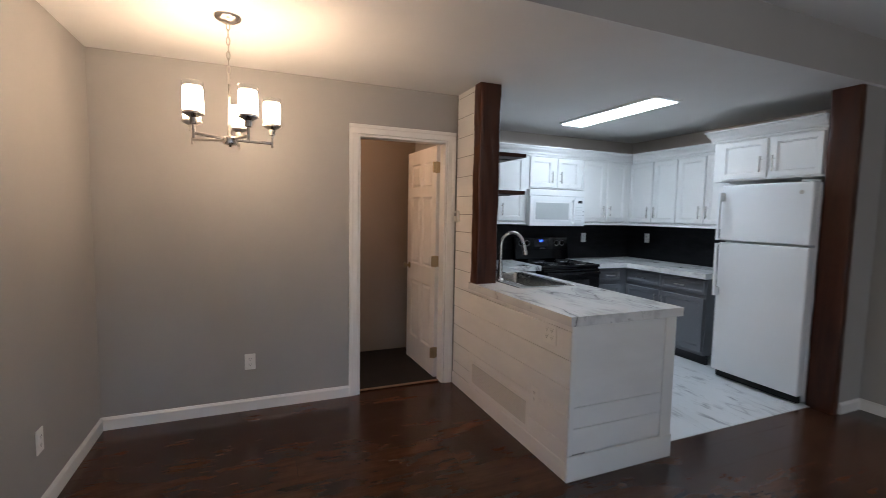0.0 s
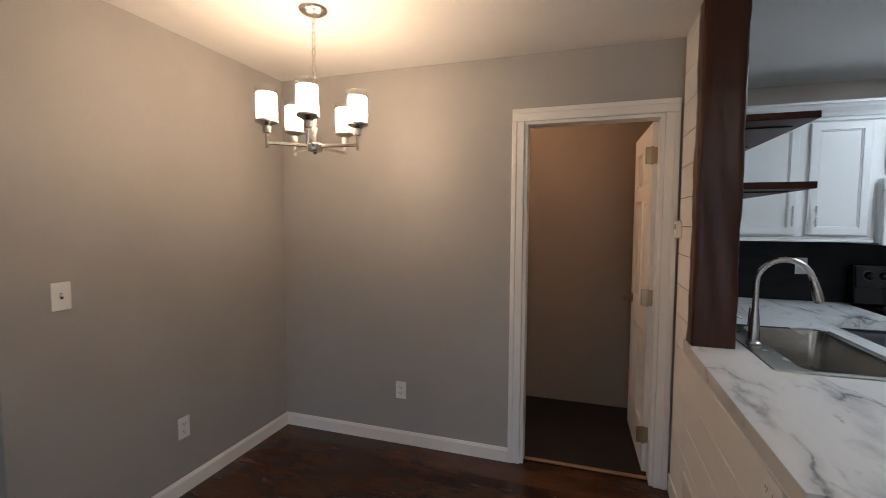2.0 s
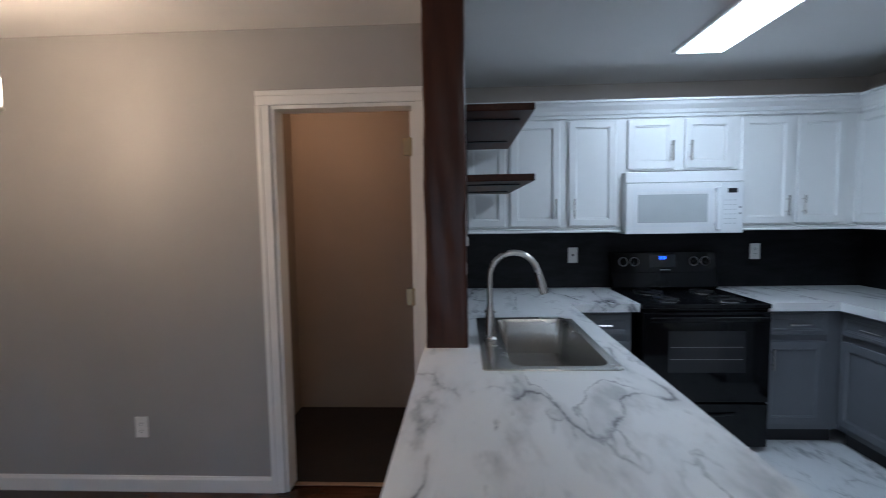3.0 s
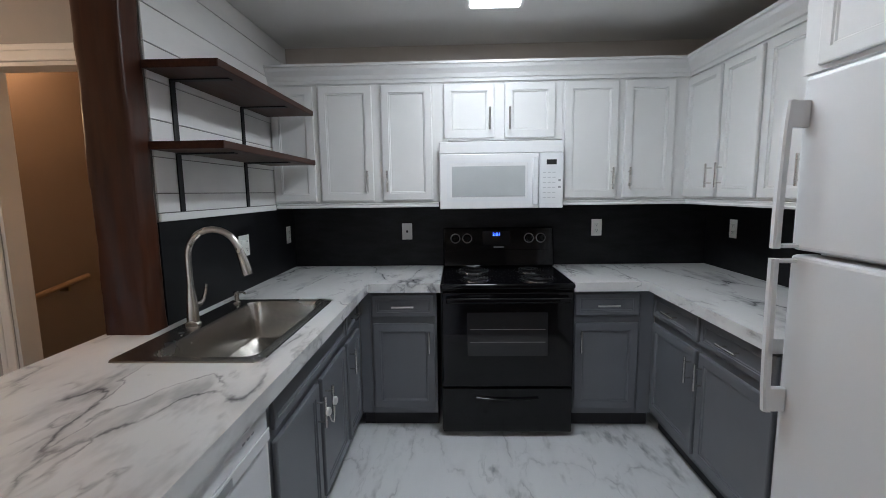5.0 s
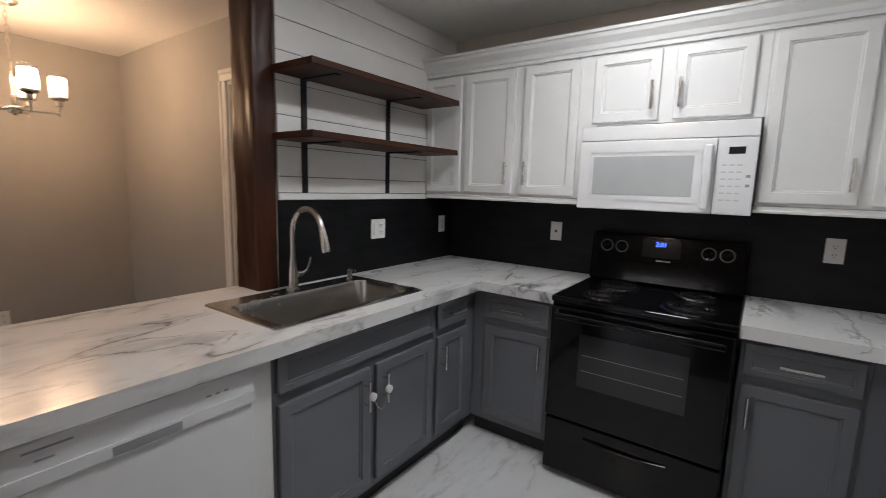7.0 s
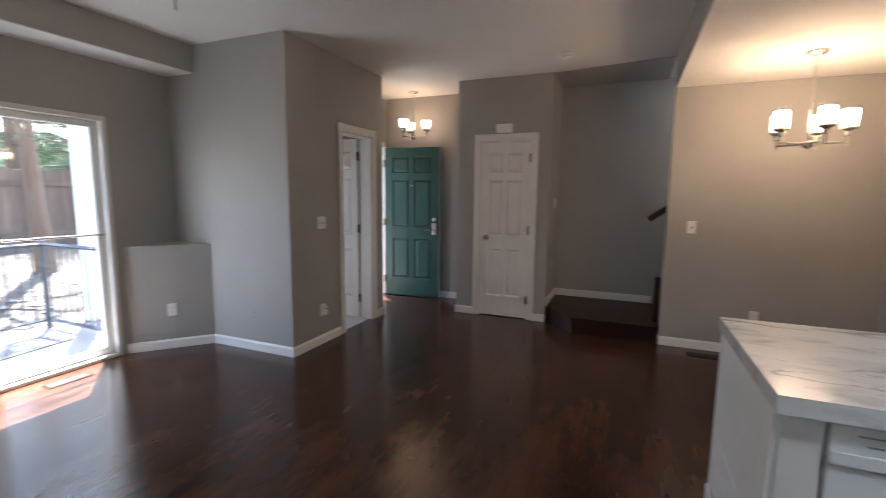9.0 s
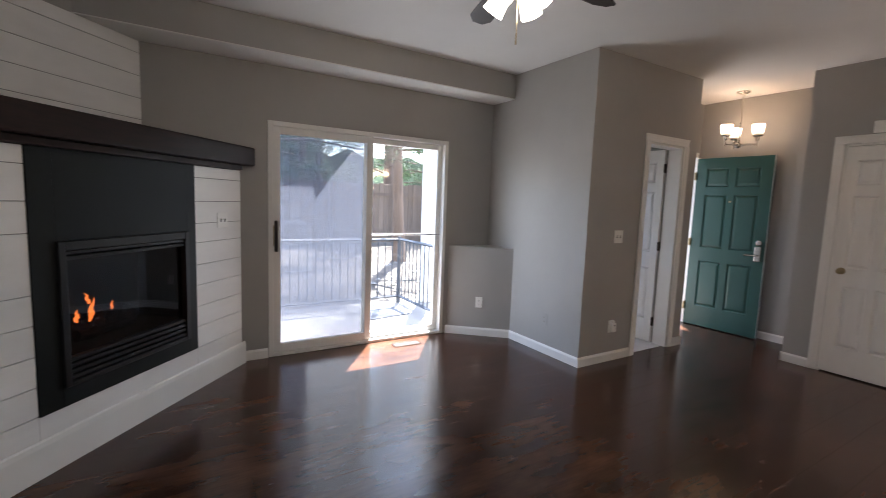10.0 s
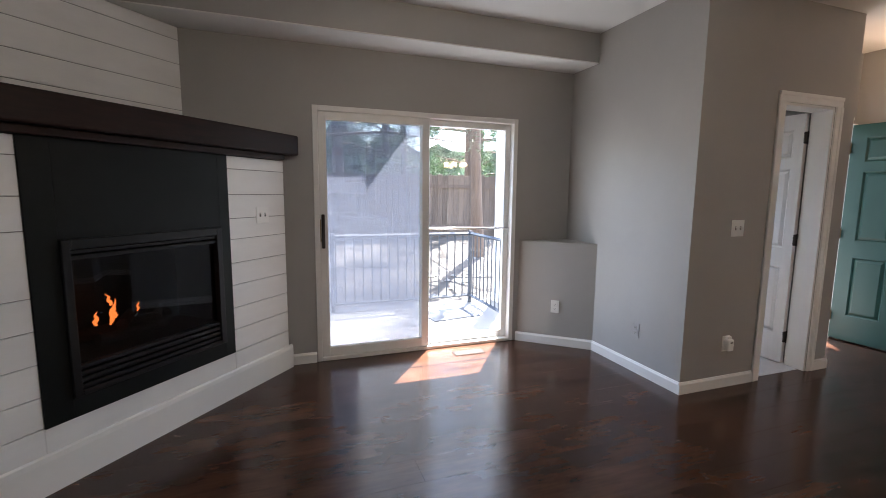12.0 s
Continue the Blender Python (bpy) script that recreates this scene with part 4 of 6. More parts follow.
RACK = paint("dim_rack_wire", (0.2, 0.2, 0.2), 0.35, 0.05)
for z in (0.58, 0.655):
    part("oven_rack_line", box(bmesh.new(), 0.165, -0.0158, z, W - 0.165, -0.0148, z + 0.003), RACK, oven)
bm = box(bmesh.new(), 0.03, -0.055, 0.815, W - 0.03, -0.035, 0.845, 0.008, 2)
for x in (0.05, W - 0.07):
    box(bm, x, -0.04, 0.818, x + 0.02, -0.0115, 0.842)
part("handle", bm, BLACK_GLOSS, oven)
drawer = part("drawer", box(bmesh.new(), 0.006, -0.01, 0.035, W - 0.006, 0.0195, 0.305, 0.006, 2), BLACK_GLOSS, stove)
part("handle", tube(bmesh.new(), [(0.2, -0.012, 0.245), (0.3, -0.02, 0.238), (W - 0.3, -0.02, 0.238), (W - 0.2, -0.012, 0.245)], 0.009), BLACK_GLOSS, drawer, "", True)
bm = bmesh.new()
box(bm, 0.0, 0.598, 0.9155, W, 0.655, 1.185, 0.01, 2)
guard = part("backguard", bm, BLACK_GLOSS, stove)
guard.matrix_local = pose(0, 0.545, 0.922, -9) @ pose(0, -0.598, -0.9155)
part("guard_panel", box(bmesh.new(), 0.015, 0.592, 1.03, W - 0.015, 0.5978, 1.17, 0.002), BLACK_GLOSS, guard)
part("display", box(bmesh.new(), 0.27, 0.588, 1.065, 0.46, 0.5918, 1.16, 0.002), OVEN_GLASS, guard)
CLOCK_BLUE = glow("blue_clock_digits", (0.03, 0.1, 1.0), 0.8, (0.02, 0.02, 0.05))
def lettering(name, text, size, m, mat, parent, depth=0.0004):
    cu = bpy.data.curves.new(name, "FONT")
    cu.body, cu.size, cu.extrude, cu.align_x, cu.align_y = text, size, depth, "CENTER", "CENTER"
    tmp = bpy.data.objects.new(name, cu)
    scene.collection.objects.link(tmp)
    bpy.context.view_layer.update()
    me = bpy.data.meshes.new_from_object(tmp.evaluated_get(bpy.context.evaluated_depsgraph_get()))
    bpy.data.objects.remove(tmp)
    me.materials.clear()
    me.materials.append(mat)
    ob = new(name, me)
    ob.parent = parent
    ob.matrix_local = m
    return ob


lettering("clock_digits", "2:01", 0.032, pose(0.365, 0.5872, 1.135, 90), CLOCK_BLUE, guard)
part("maker_mark", box(bmesh.new(), 0.345, 0.5905, 1.045, 0.415, 0.5919, 1.053), APPLIANCE_GREY, guard)
for x in (0.085, 0.165, 0.585, 0.665):
    part("dial_ring", turned(bmesh.new(), [(0.034, 0), (0.034, 0.0006), (0.031, 0.0007), (0.031, 0)], (x, 0.5918, 1.11), 24, pose(0, 0, 0, 90)), RACK, guard)
    bm = turned(bmesh.new(), [(0.027, 0), (0.027, 0.004), (0.021, 0.008), (0.018, 0.024), (0.012, 0.026)], (x, 0.5918, 1.11), 20, pose(0, 0, 0, 90))
    box(bm, x - 0.0035, 0.562, 1.092, x + 0.0035, 0.568, 1.128)
    part("knob", bm, BLACK_GLOSS, guard)
for cx, cy, r in ((0.2, 0.15, 0.075), (0.565, 0.15, 0.095), (0.2, 0.43, 0.095), (0.565, 0.43, 0.075)):
    burner = part("drip_pan", turned(bmesh.new(), [(r + 0.022, 0.0), (r + 0.022, 0.004), (r + 0.01, 0.006), (r * 0.9, 0.002), (0.02, 0.0015)], (cx, cy, 0.9152), 28), CHROME, stove, "", True)
    bm = bmesh.new()
    turns = 3 if r < 0.08 else 4
    pts = [(cx + (0.022 + (r - 0.022) * k / (turns * 20)) * math.cos(k * math.pi / 10), cy + (0.022 + (r - 0.022) * k / (turns * 20)) * math.sin(k * math.pi / 10), 0.9255) for k in range(turns * 20 + 1)]
    part("coil", tube(bm, pts, 0.0045, 6), BLACK_MATTE, burner, "", True)

# ---- microwave ----
mw = thing("microwave", pose(3.449, 4.60, 1.328), "white over-the-range microwave oven", "microwave")
MWW, MWH = 0.748, 0.405
part("case", box(bmesh.new(), 0, 0.02, 0.012, MWW, 0.37, MWH, 0.003), APPLIANCE, mw)
part("underside", box(bmesh.new(), 0.01, 0.03, 0.0, MWW - 0.01, 0.365, 0.0115), APPLIANCE_GREY, mw)
part("vent_strip", box(bmesh.new(), 0, -0.004, 0.335, MWW, 0.0195, MWH, 0.005, 2), SMOOTH_WHITE, mw)
mdoor = part("door", box(bmesh.new(), 0, -0.02, 0.0, 0.6, 0.0195, 0.330, 0.006, 2), SMOOTH_WHITE, mw)
bm = bmesh.new()
for b in ((0.045, 0.045, 0.548, 0.062), (0.045, 0.275, 0.548, 0.292), (0.045, 0.062, 0.062, 0.275), (0.531, 0.062, 0.548, 0.275)):
    box(bm, b[0], -0.0235, b[1], b[2], -0.0205, b[3])
part("window_frame", bm, APPLIANCE, mdoor)
part("window", box(bmesh.new(), 0.075, -0.0222, 0.072, 0.518, -0.0206, 0.256), MW_GLASS, mdoor, "pale grey mesh window")
bm = box(bmesh.new(), 0.556, -0.062, 0.02, 0.59, -0.044, 0.30, 0.008, 3)
for z in (0.05, 0.27):
    box(bm, 0.561, -0.046, z, 0.585, -0.0195, z + 0.02)
part("handle", bm, APPLIANCE, mdoor)
mpanel = part("control_panel", box(bmesh.new(), 0.602, -0.02, 0.0, MWW, 0.0195, 0.330, 0.006, 2), APPLIANCE, mw)
part("display", box(bmesh.new(), 0.645, -0.022, 0.26, 0.705, -0.0205, 0.29), OVEN_GLASS, mpanel)
part("button_plate", box(bmesh.new(), 0.615, -0.0212, 0.03, 0.738, -0.0203, 0.31), paint("panel_print_white", (0.75, 0.76, 0.77), 0.4), mpanel)
paint_light = paint("pale_button_print", (0.55, 0.56, 0.57), 0.4)
for r in range(6):
    for c in range(3):
        part("button", box(bmesh.new(), 0.624 + c * 0.028, -0.0222, 0.06 + r * 0.03, 0.643 + c * 0.028, -0.0213, 0.066 + r * 0.03), paint_light, mpanel)
for k in range(2):
    part("side_button", box(bmesh.new(), 0.716, -0.0226, 0.12 + k * 0.04, 0.731, -0.0213, 0.132 + k * 0.04), APPLIANCE_GREY, mpanel)

# ---- dishwasher ----
dish = thing("dishwasher", pose(2.982, 2.433, 0, 0, 0, 90), "white built-in dishwasher under the peninsula worktop", "dishwasher")
part("body", box(bmesh.new(), 0.002, 0.02, 0.1, 0.60, 0.56, 0.852), APPLIANCE, dish)
part("toe_panel", box(bmesh.new(), 0.002, 0.05, 0.004, 0.60, 0.08, 0.099), APPLIANCE, dish)
part("door", box(bmesh.new(), 0.003, -0.018, 0.105, 0.598, 0.0195, 0.735, 0.006, 2), APPLIANCE, dish)
bm = box(bmesh.new(), 0.003, -0.024, 0.738, 0.598, 0.0195, 0.848, 0.006, 2)
strip = part("control_strip", bm, APPLIANCE, dish)
part("grip_lip", box(bmesh.new(), 0.006, -0.03, 0.7385, 0.595, -0.0242, 0.775, 0.005, 2), APPLIANCE, strip)
part("grip_pocket", box(bmesh.new(), 0.22, -0.0315, 0.742, 0.38, -0.0302, 0.766), APPLIANCE_GREY, strip)
part("model_mark", box(bmesh.new(), 0.06, -0.0252, 0.822, 0.15, -0.0242, 0.827), APPLIANCE_GREY, strip)
for x in (0.45, 0.475, 0.5):
    part("button_mark", box(bmesh.new(), x, -0.0252, 0.803, x + 0.014, -0.0242, 0.808), APPLIANCE_GREY, strip)
part("maker_mark", box(bmesh.new(), 0.08, -0.0252, 0.797, 0.115, -0.0242, 0.802), APPLIANCE_GREY, strip)

# ---- refrigerator ----
fridge = thing("refrigerator", pose(4.535, 3.185, 0, 0, 0, -90), "white top-freezer refrigerator with textured doors", "refrigerator")
FW = 0.715
part("cabinet", box(bmesh.new(), 0.004, 0.085, 0.02, FW - 0.004, 0.70, 1.735, 0.006, 2), APPLIANCE, fridge)
part("grille", box(bmesh.new(), 0.02, 0.05, 0.012, FW - 0.02, 0.0845, 0.072), BLACK_MATTE, fridge, "dark base grille")
for x in (0.03, FW - 0.07):
    part("foot", box(bmesh.new(), x, 0.045, 0.0045, x + 0.04, 0.08, 0.0115), APPLIANCE_GREY, fridge)
for z0, z1, h0, h1 in ((0.075, 1.238, 0.76, 1.228), (1.251, 1.74, 1.258, 1.672)):
    fd = part("door", box(bmesh.new(), 0.0, 0.0, z0, FW, 0.078, z1, 0.014, 3), APPLIANCE, fridge)
    bm = bmesh.new()
    upper = z0 > 1
    path = [(-0.06, 0.0), (-0.065, 0.15), (-0.069, 0.45), (-0.071, 0.78), (-0.071, 1.0)]     # depth of the bar from its mount to its free end
    rings = []
    for d, f in path:
        z = h1 - f * (h1 - h0) if upper else h0 + f * (h1 - h0)
        rings.append([bm.verts.new(c) for c in ((0.014, d + 0.017, z), (0.014, d + 0.003, z), (0.019, d - 0.002, z), (0.033, d - 0.002, z), (0.038, d + 0.003, z), (0.038, d + 0.017, z))])
    for a, b in zip(rings, rings[1:]):
        for k in range(6):
            bm.faces.new((a[k], a[(k + 1) % 6], b[(k + 1) % 6], b[k]))
    bm.faces.new(rings[0])
    bm.faces.new(rings[-1][::-1])
    bmesh.ops.recalc_face_normals(bm, faces=bm.faces)
    mount = (h1 - 0.075, h1 - 0.001) if upper else (h0 + 0.001, h0 + 0.075)
    box(bm, 0.0145, -0.061, mount[0], 0.0375, -0.0005, mount[1], 0.004, 2)
    tip = (h0 + 0.001, h0 + 0.013) if upper else (h1 - 0.013, h1 - 0.001)
    box(bm, 0.0145, -0.05, tip[0], 0.0375, -0.0005, tip[1], 0.003)
    part("handle", bm, APPLIANCE, fd)
part("emblem", turned(bmesh.new(), [(0.017, 0), (0.017, 0.002), (0.012, 0.003)], (FW - 0.08, 0.0, 1.66), 18, pose(0, 0, 0, 90)), STEEL, fridge)
part("hinge_cover", box(bmesh.new(), FW - 0.1, 0.01, 1.7405, FW - 0.02, 0.12, 1.757, 0.004), APPLIANCE, fridge)

# ---- kitchen ceiling panel light ----
panel = thing("ceiling_panel_light", pose(3.76, 3.75, H_LOW), "long white flat kitchen ceiling light, lit", "ceiling light")
bm = bmesh.new()
box(bm, -0.15, -0.62, -0.022, 0.15, 0.60, -0.0005, 0.008, 2)
part("frame", bm, PLASTIC, panel)
part("diffuser", box(bmesh.new(), -0.125, -0.59, -0.0275, 0.125, 0.57, -0.0225, 0.002), PANEL_LIT, panel, "lit white diffuser")

# ---- fireplace ----
FP_L = math.hypot(1.38, 1.58)
FP = pose(5.40, -0.48, 0, 0, 0, math.degrees(math.atan2(-1.58, -1.38)))     # local x runs to the patio door, -y looks into the room
fire = thing("fireplace", FP, "corner gas fireplace with white shiplap and black surround, lit", "fireplace")
bm = bmesh.new()
for b in ((0.073, 0.0, 0.62, 1.60), (1.515, 0.0, FP_L, 1.60), (0.62, 0.0, 1.515, 0.39), (0.62, 1.155, 1.515, 1.60)):
    box(bm, b[0], 0.002, b[1], b[2], 0.10, b[3])
part("core", bm, SEAM, fire)
part("side_filler", box(bmesh.new(), -0.02, -0.008, 0.0, 0.0725, 0.10, 1.60), GREY_WALL, fire, "grey painted filler strip")
SX0, SX1 = 0.513, 1.581
for x0, x1, lines in ((0.075, SX0 - 0.003, [0.155, 0.308, 0.455, 0.605, 0.756, 0.903, 1.196, 1.345, 1.515, 1.60]), (SX1 + 0.003, FP_L, [0.155, 0.302, 0.455, 0.603, 0.756, 0.903, 1.06, 1.197, 1.352, 1.517, 1.60])):
    for lo, hi in zip(lines, lines[1:]):
        part("board", box(bmesh.new(), x0, -0.010, lo + 0.002, x1, 0.0015, hi - 0.002, 0.0012), SHIPLAP, fire)
part("board", box(bmesh.new(), SX0 - 0.002, -0.010, 0.157, SX1 + 0.002, 0.0015, 0.299, 0.0012), SHIPLAP, fire)
for b in ((SX0, 0.302, 0.6298, 1.60), (1.5052, 0.302, SX1, 1.60), (0.63, 0.302, 1.505, 0.40), (0.63, 1.147, 1.505, 1.60)):
    part("surround_slab", box(bmesh.new(), b[0], -0.016, b[1], b[2], 0.0015, b[3], 0.0008), SLATE_BLACK, fire, "matte black stone surround")
bm = bmesh.new()
rows = [(0, 0), (-0.016, 0), (-0.016, 0.155), (-0.012, 0.178), (-0.006, 0.186), (0, 0.186)]
hearth = [[bm.verts.new((x, y, z)) for y, z in rows] for x in (0.062, FP_L + 0.03)]
for i in range(6):
    bm.faces.new((hearth[0][i], hearth[0][(i + 1) % 6], hearth[1][(i + 1) % 6], hearth[1][i]))
bm.faces.new(hearth[0][::-1])
bm.faces.new(hearth[1])
bmesh.ops.translate(bm, verts=bm.verts, vec=(0, -0.0105, 0))
part("base_board", bm, TRIM, fire, "tall white baseboard")
bm = bmesh.new()
for b in ((0.63, 0.40, 0.668, 1.147), (1.467, 0.40, 1.505, 1.147), (0.668, 1.10, 1.467, 1.147), (0.668, 0.40, 1.467, 0.425)):
    box(bm, b[0], -0.03, b[1], b[2], 0.02, b[3], 0.003)
part("insert_frame", bm, BLACK_MATTE, fire)
for z in (0.43, 0.462, 0.494, 0.526):
    bm = box(bmesh.new(), 0.669, -0.02, z, 1.466, 0.012, z + 0.02, 0.003)
    part("louver", bm, BLACK_MATTE, fire)
for z in (1.05, 1.078):
    part("louver", box(bmesh.new(), 0.669, -0.02, z, 1.466, 0.012, z + 0.02, 0.003), BLACK_MATTE, fire)
part("firebox", (lambda bm: [box(bm, *b) for b in ((0.66, 0.012, 0.39, 0.67, 0.36, 1.12), (1.465, 0.012, 0.39, 1.475, 0.36, 1.12), (0.66, 0.35, 0.39, 1.475, 0.36, 1.12), (0.66, 0.012, 0.54, 1.475, 0.36, 0.55), (0.66, 0.012, 1.05, 1.475, 0.36, 1.06))][0])(bmesh.new()), BLACK_MATTE, fire)
pane = part("glass", box(bmesh.new(), 0.67, 0.006, 0.55, 1.465, 0.009, 1.05), TINTED_GLASS, fire)
pane.visible_shadow = False
LOG = wood("charred_log", (0.012, 0.009, 0.008), (0.05, 0.04, 0.032), 0.8, "X", 1.5, relief=0.8)
for k, (x0, y0, x1, y1, z, r) in enumerate(((0.80, 0.26, 1.33, 0.27, 0.60, 0.045), (0.86, 0.16, 1.25, 0.2, 0.585, 0.035), (0.95, 0.1, 1.12, 0.3, 0.655, 0.03), (1.15, 0.12, 1.3, 0.28, 0.65, 0.028))):
    pts = [(x0 + (x1 - x0) * f / 5, y0 + (y1 - y0) * f / 5 + 0.008 * math.sin(3 * f + k), z + 0.006 * math.cos(2 * f + k)) for f in range(6)]
    part("log", tube(bmesh.new(), pts, [r * (0.9 + 0.12 * math.sin(4 * f + k)) for f in range(6)], 9), LOG, fire)
FLAME = glow("gas_flame", (1.0, 0.22, 0.045), 0.55, (0.3, 0.1, 0.02))
for x, y, z, h, w, lean in ((0.835, 0.13, 0.675, 0.075, 0.014, 0.1), (0.905, 0.12, 0.665, 0.135, 0.015, 0.24), (0.94, 0.14, 0.69, 0.09, 0.01, -0.15), (0.925, 0.15, 0.76, 0.07, 0.012, -0.3), (1.06, 0.14, 0.70, 0.055, 0.007, 0.1)):
    bm = bmesh.new()
    pts = [(x + lean * h * f * f * 0.02 + 0.006 * math.sin(f * 1.7 + x * 40), y, z + h * f / 7) for f in range(8)]
    tube(bm, pts, [w * v for v in (0.25, 0.6, 0.8, 0.72, 0.58, 0.4, 0.2, 0.04)], 8)
    part("flame", bm, FLAME, fire, "orange gas flame", True)
mantel = thing("mantel", FP, "dark stained wooden mantel beam over the fireplace", "mantel")
part("beam", box(bmesh.new(), 0.055, -0.10, 1.642, FP_L + 0.075, 0.30, 1.787, 0.012, 3), MANTEL_WOOD, mantel)
part("under_moulding", box(bmesh.new(), 0.085, -0.055, 1.602, FP_L - 0.03, 0.10, 1.641, 0.006, 2), MANTEL_WOOD, mantel)
UP = pose(5.40, -1.29, 0, 0, 0, math.degrees(math.atan2(-0.82, -0.735)))
UL = math.hypot(0.735, 0.82)
chimney = part("wall_chimney", box(bmesh.new(), -0.02, 0.004, 1.60, UL + 0.02, 0.12, H_HIGH - 0.001), GREY_WALL)
chimney.matrix_world = UP
setting(chimney, "grey painted angled chimney wall with white shiplap", "wall")
part("seam_backing", box(bmesh.new(), 0.0, -0.002, 1.65, UL, 0.0035, 2.475), SEAM, chimney)
for lo, hi in zip([1.66, 1.77, 1.925, 2.075, 2.232, 2.39, 2.476], [1.77, 1.925, 2.075, 2.232, 2.39, 2.476]):
    part("board", box(bmesh.new(), 0.0, -0.010, lo + 0.002, UL - 0.002, -0.0025, hi - 0.002, 0.0012), SHIPLAP, chimney)

# ---- patio door ----
slider = thing("patio_door", pose(0, -2.165, 0), "white vinyl sliding glass patio door", "patio door")
def ring_frame(bm, x0, z0, x1, z1, w, y0, y1, bevel=0.003, sill=None):
    s = sill or w
    for b in ((x0, z0, x0 + w, z1), (x1 - w, z0, x1, z1), (x0 + w, z1 - w, x1 - w, z1), (x0 + w, z0, x1 - w, z0 + s)):
        box(bm, b[0], y0, b[1], b[2], y1, b[3], bevel)
    return bm


part("outer_frame", ring_frame(bmesh.new(), 2.022, 0.001, 3.793, 2.033, 0.04, -0.05, 0.062, sill=0.03), VINYL, slider)
left = part("sliding_sash", ring_frame(bmesh.new(), 2.845, 0.032, 3.752, 1.992, 0.062, 0.005, 0.045, sill=0.075), VINYL, slider)
right = part("fixed_sash", ring_frame(bmesh.new(), 2.063, 0.032, 2.90, 1.992, 0.052, -0.04, 0.0, sill=0.06), VINYL, slider)
for sash, x0, x1, z0, y in ((left, 2.908, 3.689, 0.108, 0.025), (right, 2.116, 2.847, 0.093, -0.02)):
    p = part("pane", box(bmesh.new(), x0, y - 0.003, z0, x1, y + 0.003, 1.929), CLEAR_GLASS, sash)
    p.visible_shadow = False
bm = box(bmesh.new(), 3.715, 0.046, 0.93, 3.74, 0.075, 1.20, 0.006, 2)
part("pull_handle", bm, BRONZE, left, "dark brown pull handle")
part("latch_plate", box(bmesh.new(), 3.742, 0.0455, 0.98, 3.751, 0.052, 1.16), BRASS, left)
bar = part("security_bar", tube(bmesh.new(), [(2.07, 0.022, 1.065), (2.3, 0.022, 1.066), (2.845, 0.022, 1.068)], 0.009), CHROME, slider, "steel security bar", True)
part("bar_clip", box(bmesh.new(), 2.20, 0.01, 1.055, 2.215, 0.034, 1.078), CHROME, slider)


def mesh_screen(name):
    """Fine insect screen: mostly open weave that scatters the sun."""
    m, t, p = material(name)
    out = t.nodes["Material Output"]
    t.nodes.remove(p)
    clear = t.nodes.new("ShaderNodeBsdfTransparent")
    thread = t.nodes.new("ShaderNodeBsdfDiffuse")
    thread.inputs[0].default_value = (0.105, 0.11, 0.13, 1)
    through_light = t.nodes.new("ShaderNodeBsdfTranslucent")
    through_light.inputs[0].default_value = (0.135, 0.146, 0.18, 1)
    m1, m2 = t.nodes.new("ShaderNodeMixShader"), t.nodes.new("ShaderNodeMixShader")
    uv = coords(t, (1, 1, 1))
    dirt = node(t, "ShaderNodeTexNoise", [("Vector", uv)], Scale=3.0, Detail=5.0)
    cover = node(t, "ShaderNodeMapRange", [("Value", dirt.outputs[0])])
    cover.inputs[3].default_value, cover.inputs[4].default_value = 0.52, 0.62
    m1.inputs[0].default_value = 0.7
    t.links.new(thread.outputs[0], m1.inputs[1])
    t.links.new(through_light.outputs[0], m1.inputs[2])
    t.links.new(cover.outputs[0], m2.inputs[0])
    t.links.new(clear.outputs[0], m2.inputs[1])
    t.links.new(m1.outputs[0], m2.inputs[2])
    t.links.new(m2.outputs[0], out.inputs[0])
    return m


screen = thing("screen_door", pose(0, -2.22, 0), "grey insect screen outside the sliding sash", "screen door")
part("screen_frame", ring_frame(bmesh.new(), 2.87, 0.03, 3.74, 1.99, 0.03, -0.012, 0.004), VINYL, screen)
part("screen_mesh", box(bmesh.new(), 2.90, -0.005, 0.06, 3.71, -0.0045, 1.96), mesh_screen("insect_screen"), screen)
# added slats, deeper than real weave, that keep steep sun off the floor inside
bm = bmesh.new()
for k in range(380):
    z = 0.062 + 0.005 * k
    v = [bm.verts.new(c) for c in ((2.90, -0.0042, z), (3.71, -0.0042, z), (3.71, -0.0016, z + 0.0003), (2.90, -0.0016, z + 0.0003),
                                   (2.90, -0.0042, z + 0.0004), (3.71, -0.0042, z + 0.0004), (3.71, -0.0016, z + 0.0007), (2.90, -0.0016, z + 0.0007))]
    for q in ((0, 1, 5, 4), (2, 3, 7, 6), (4, 5, 6, 7), (3, 2, 1, 0)):
        bm.faces.new([v[n] for n in q])
part("sun_slats", bm, paint("charcoal_slat", (0.025, 0.026, 0.03), 0.8, 0.05), screen, "thin charcoal slats added behind the screen mesh to stop steep sun")

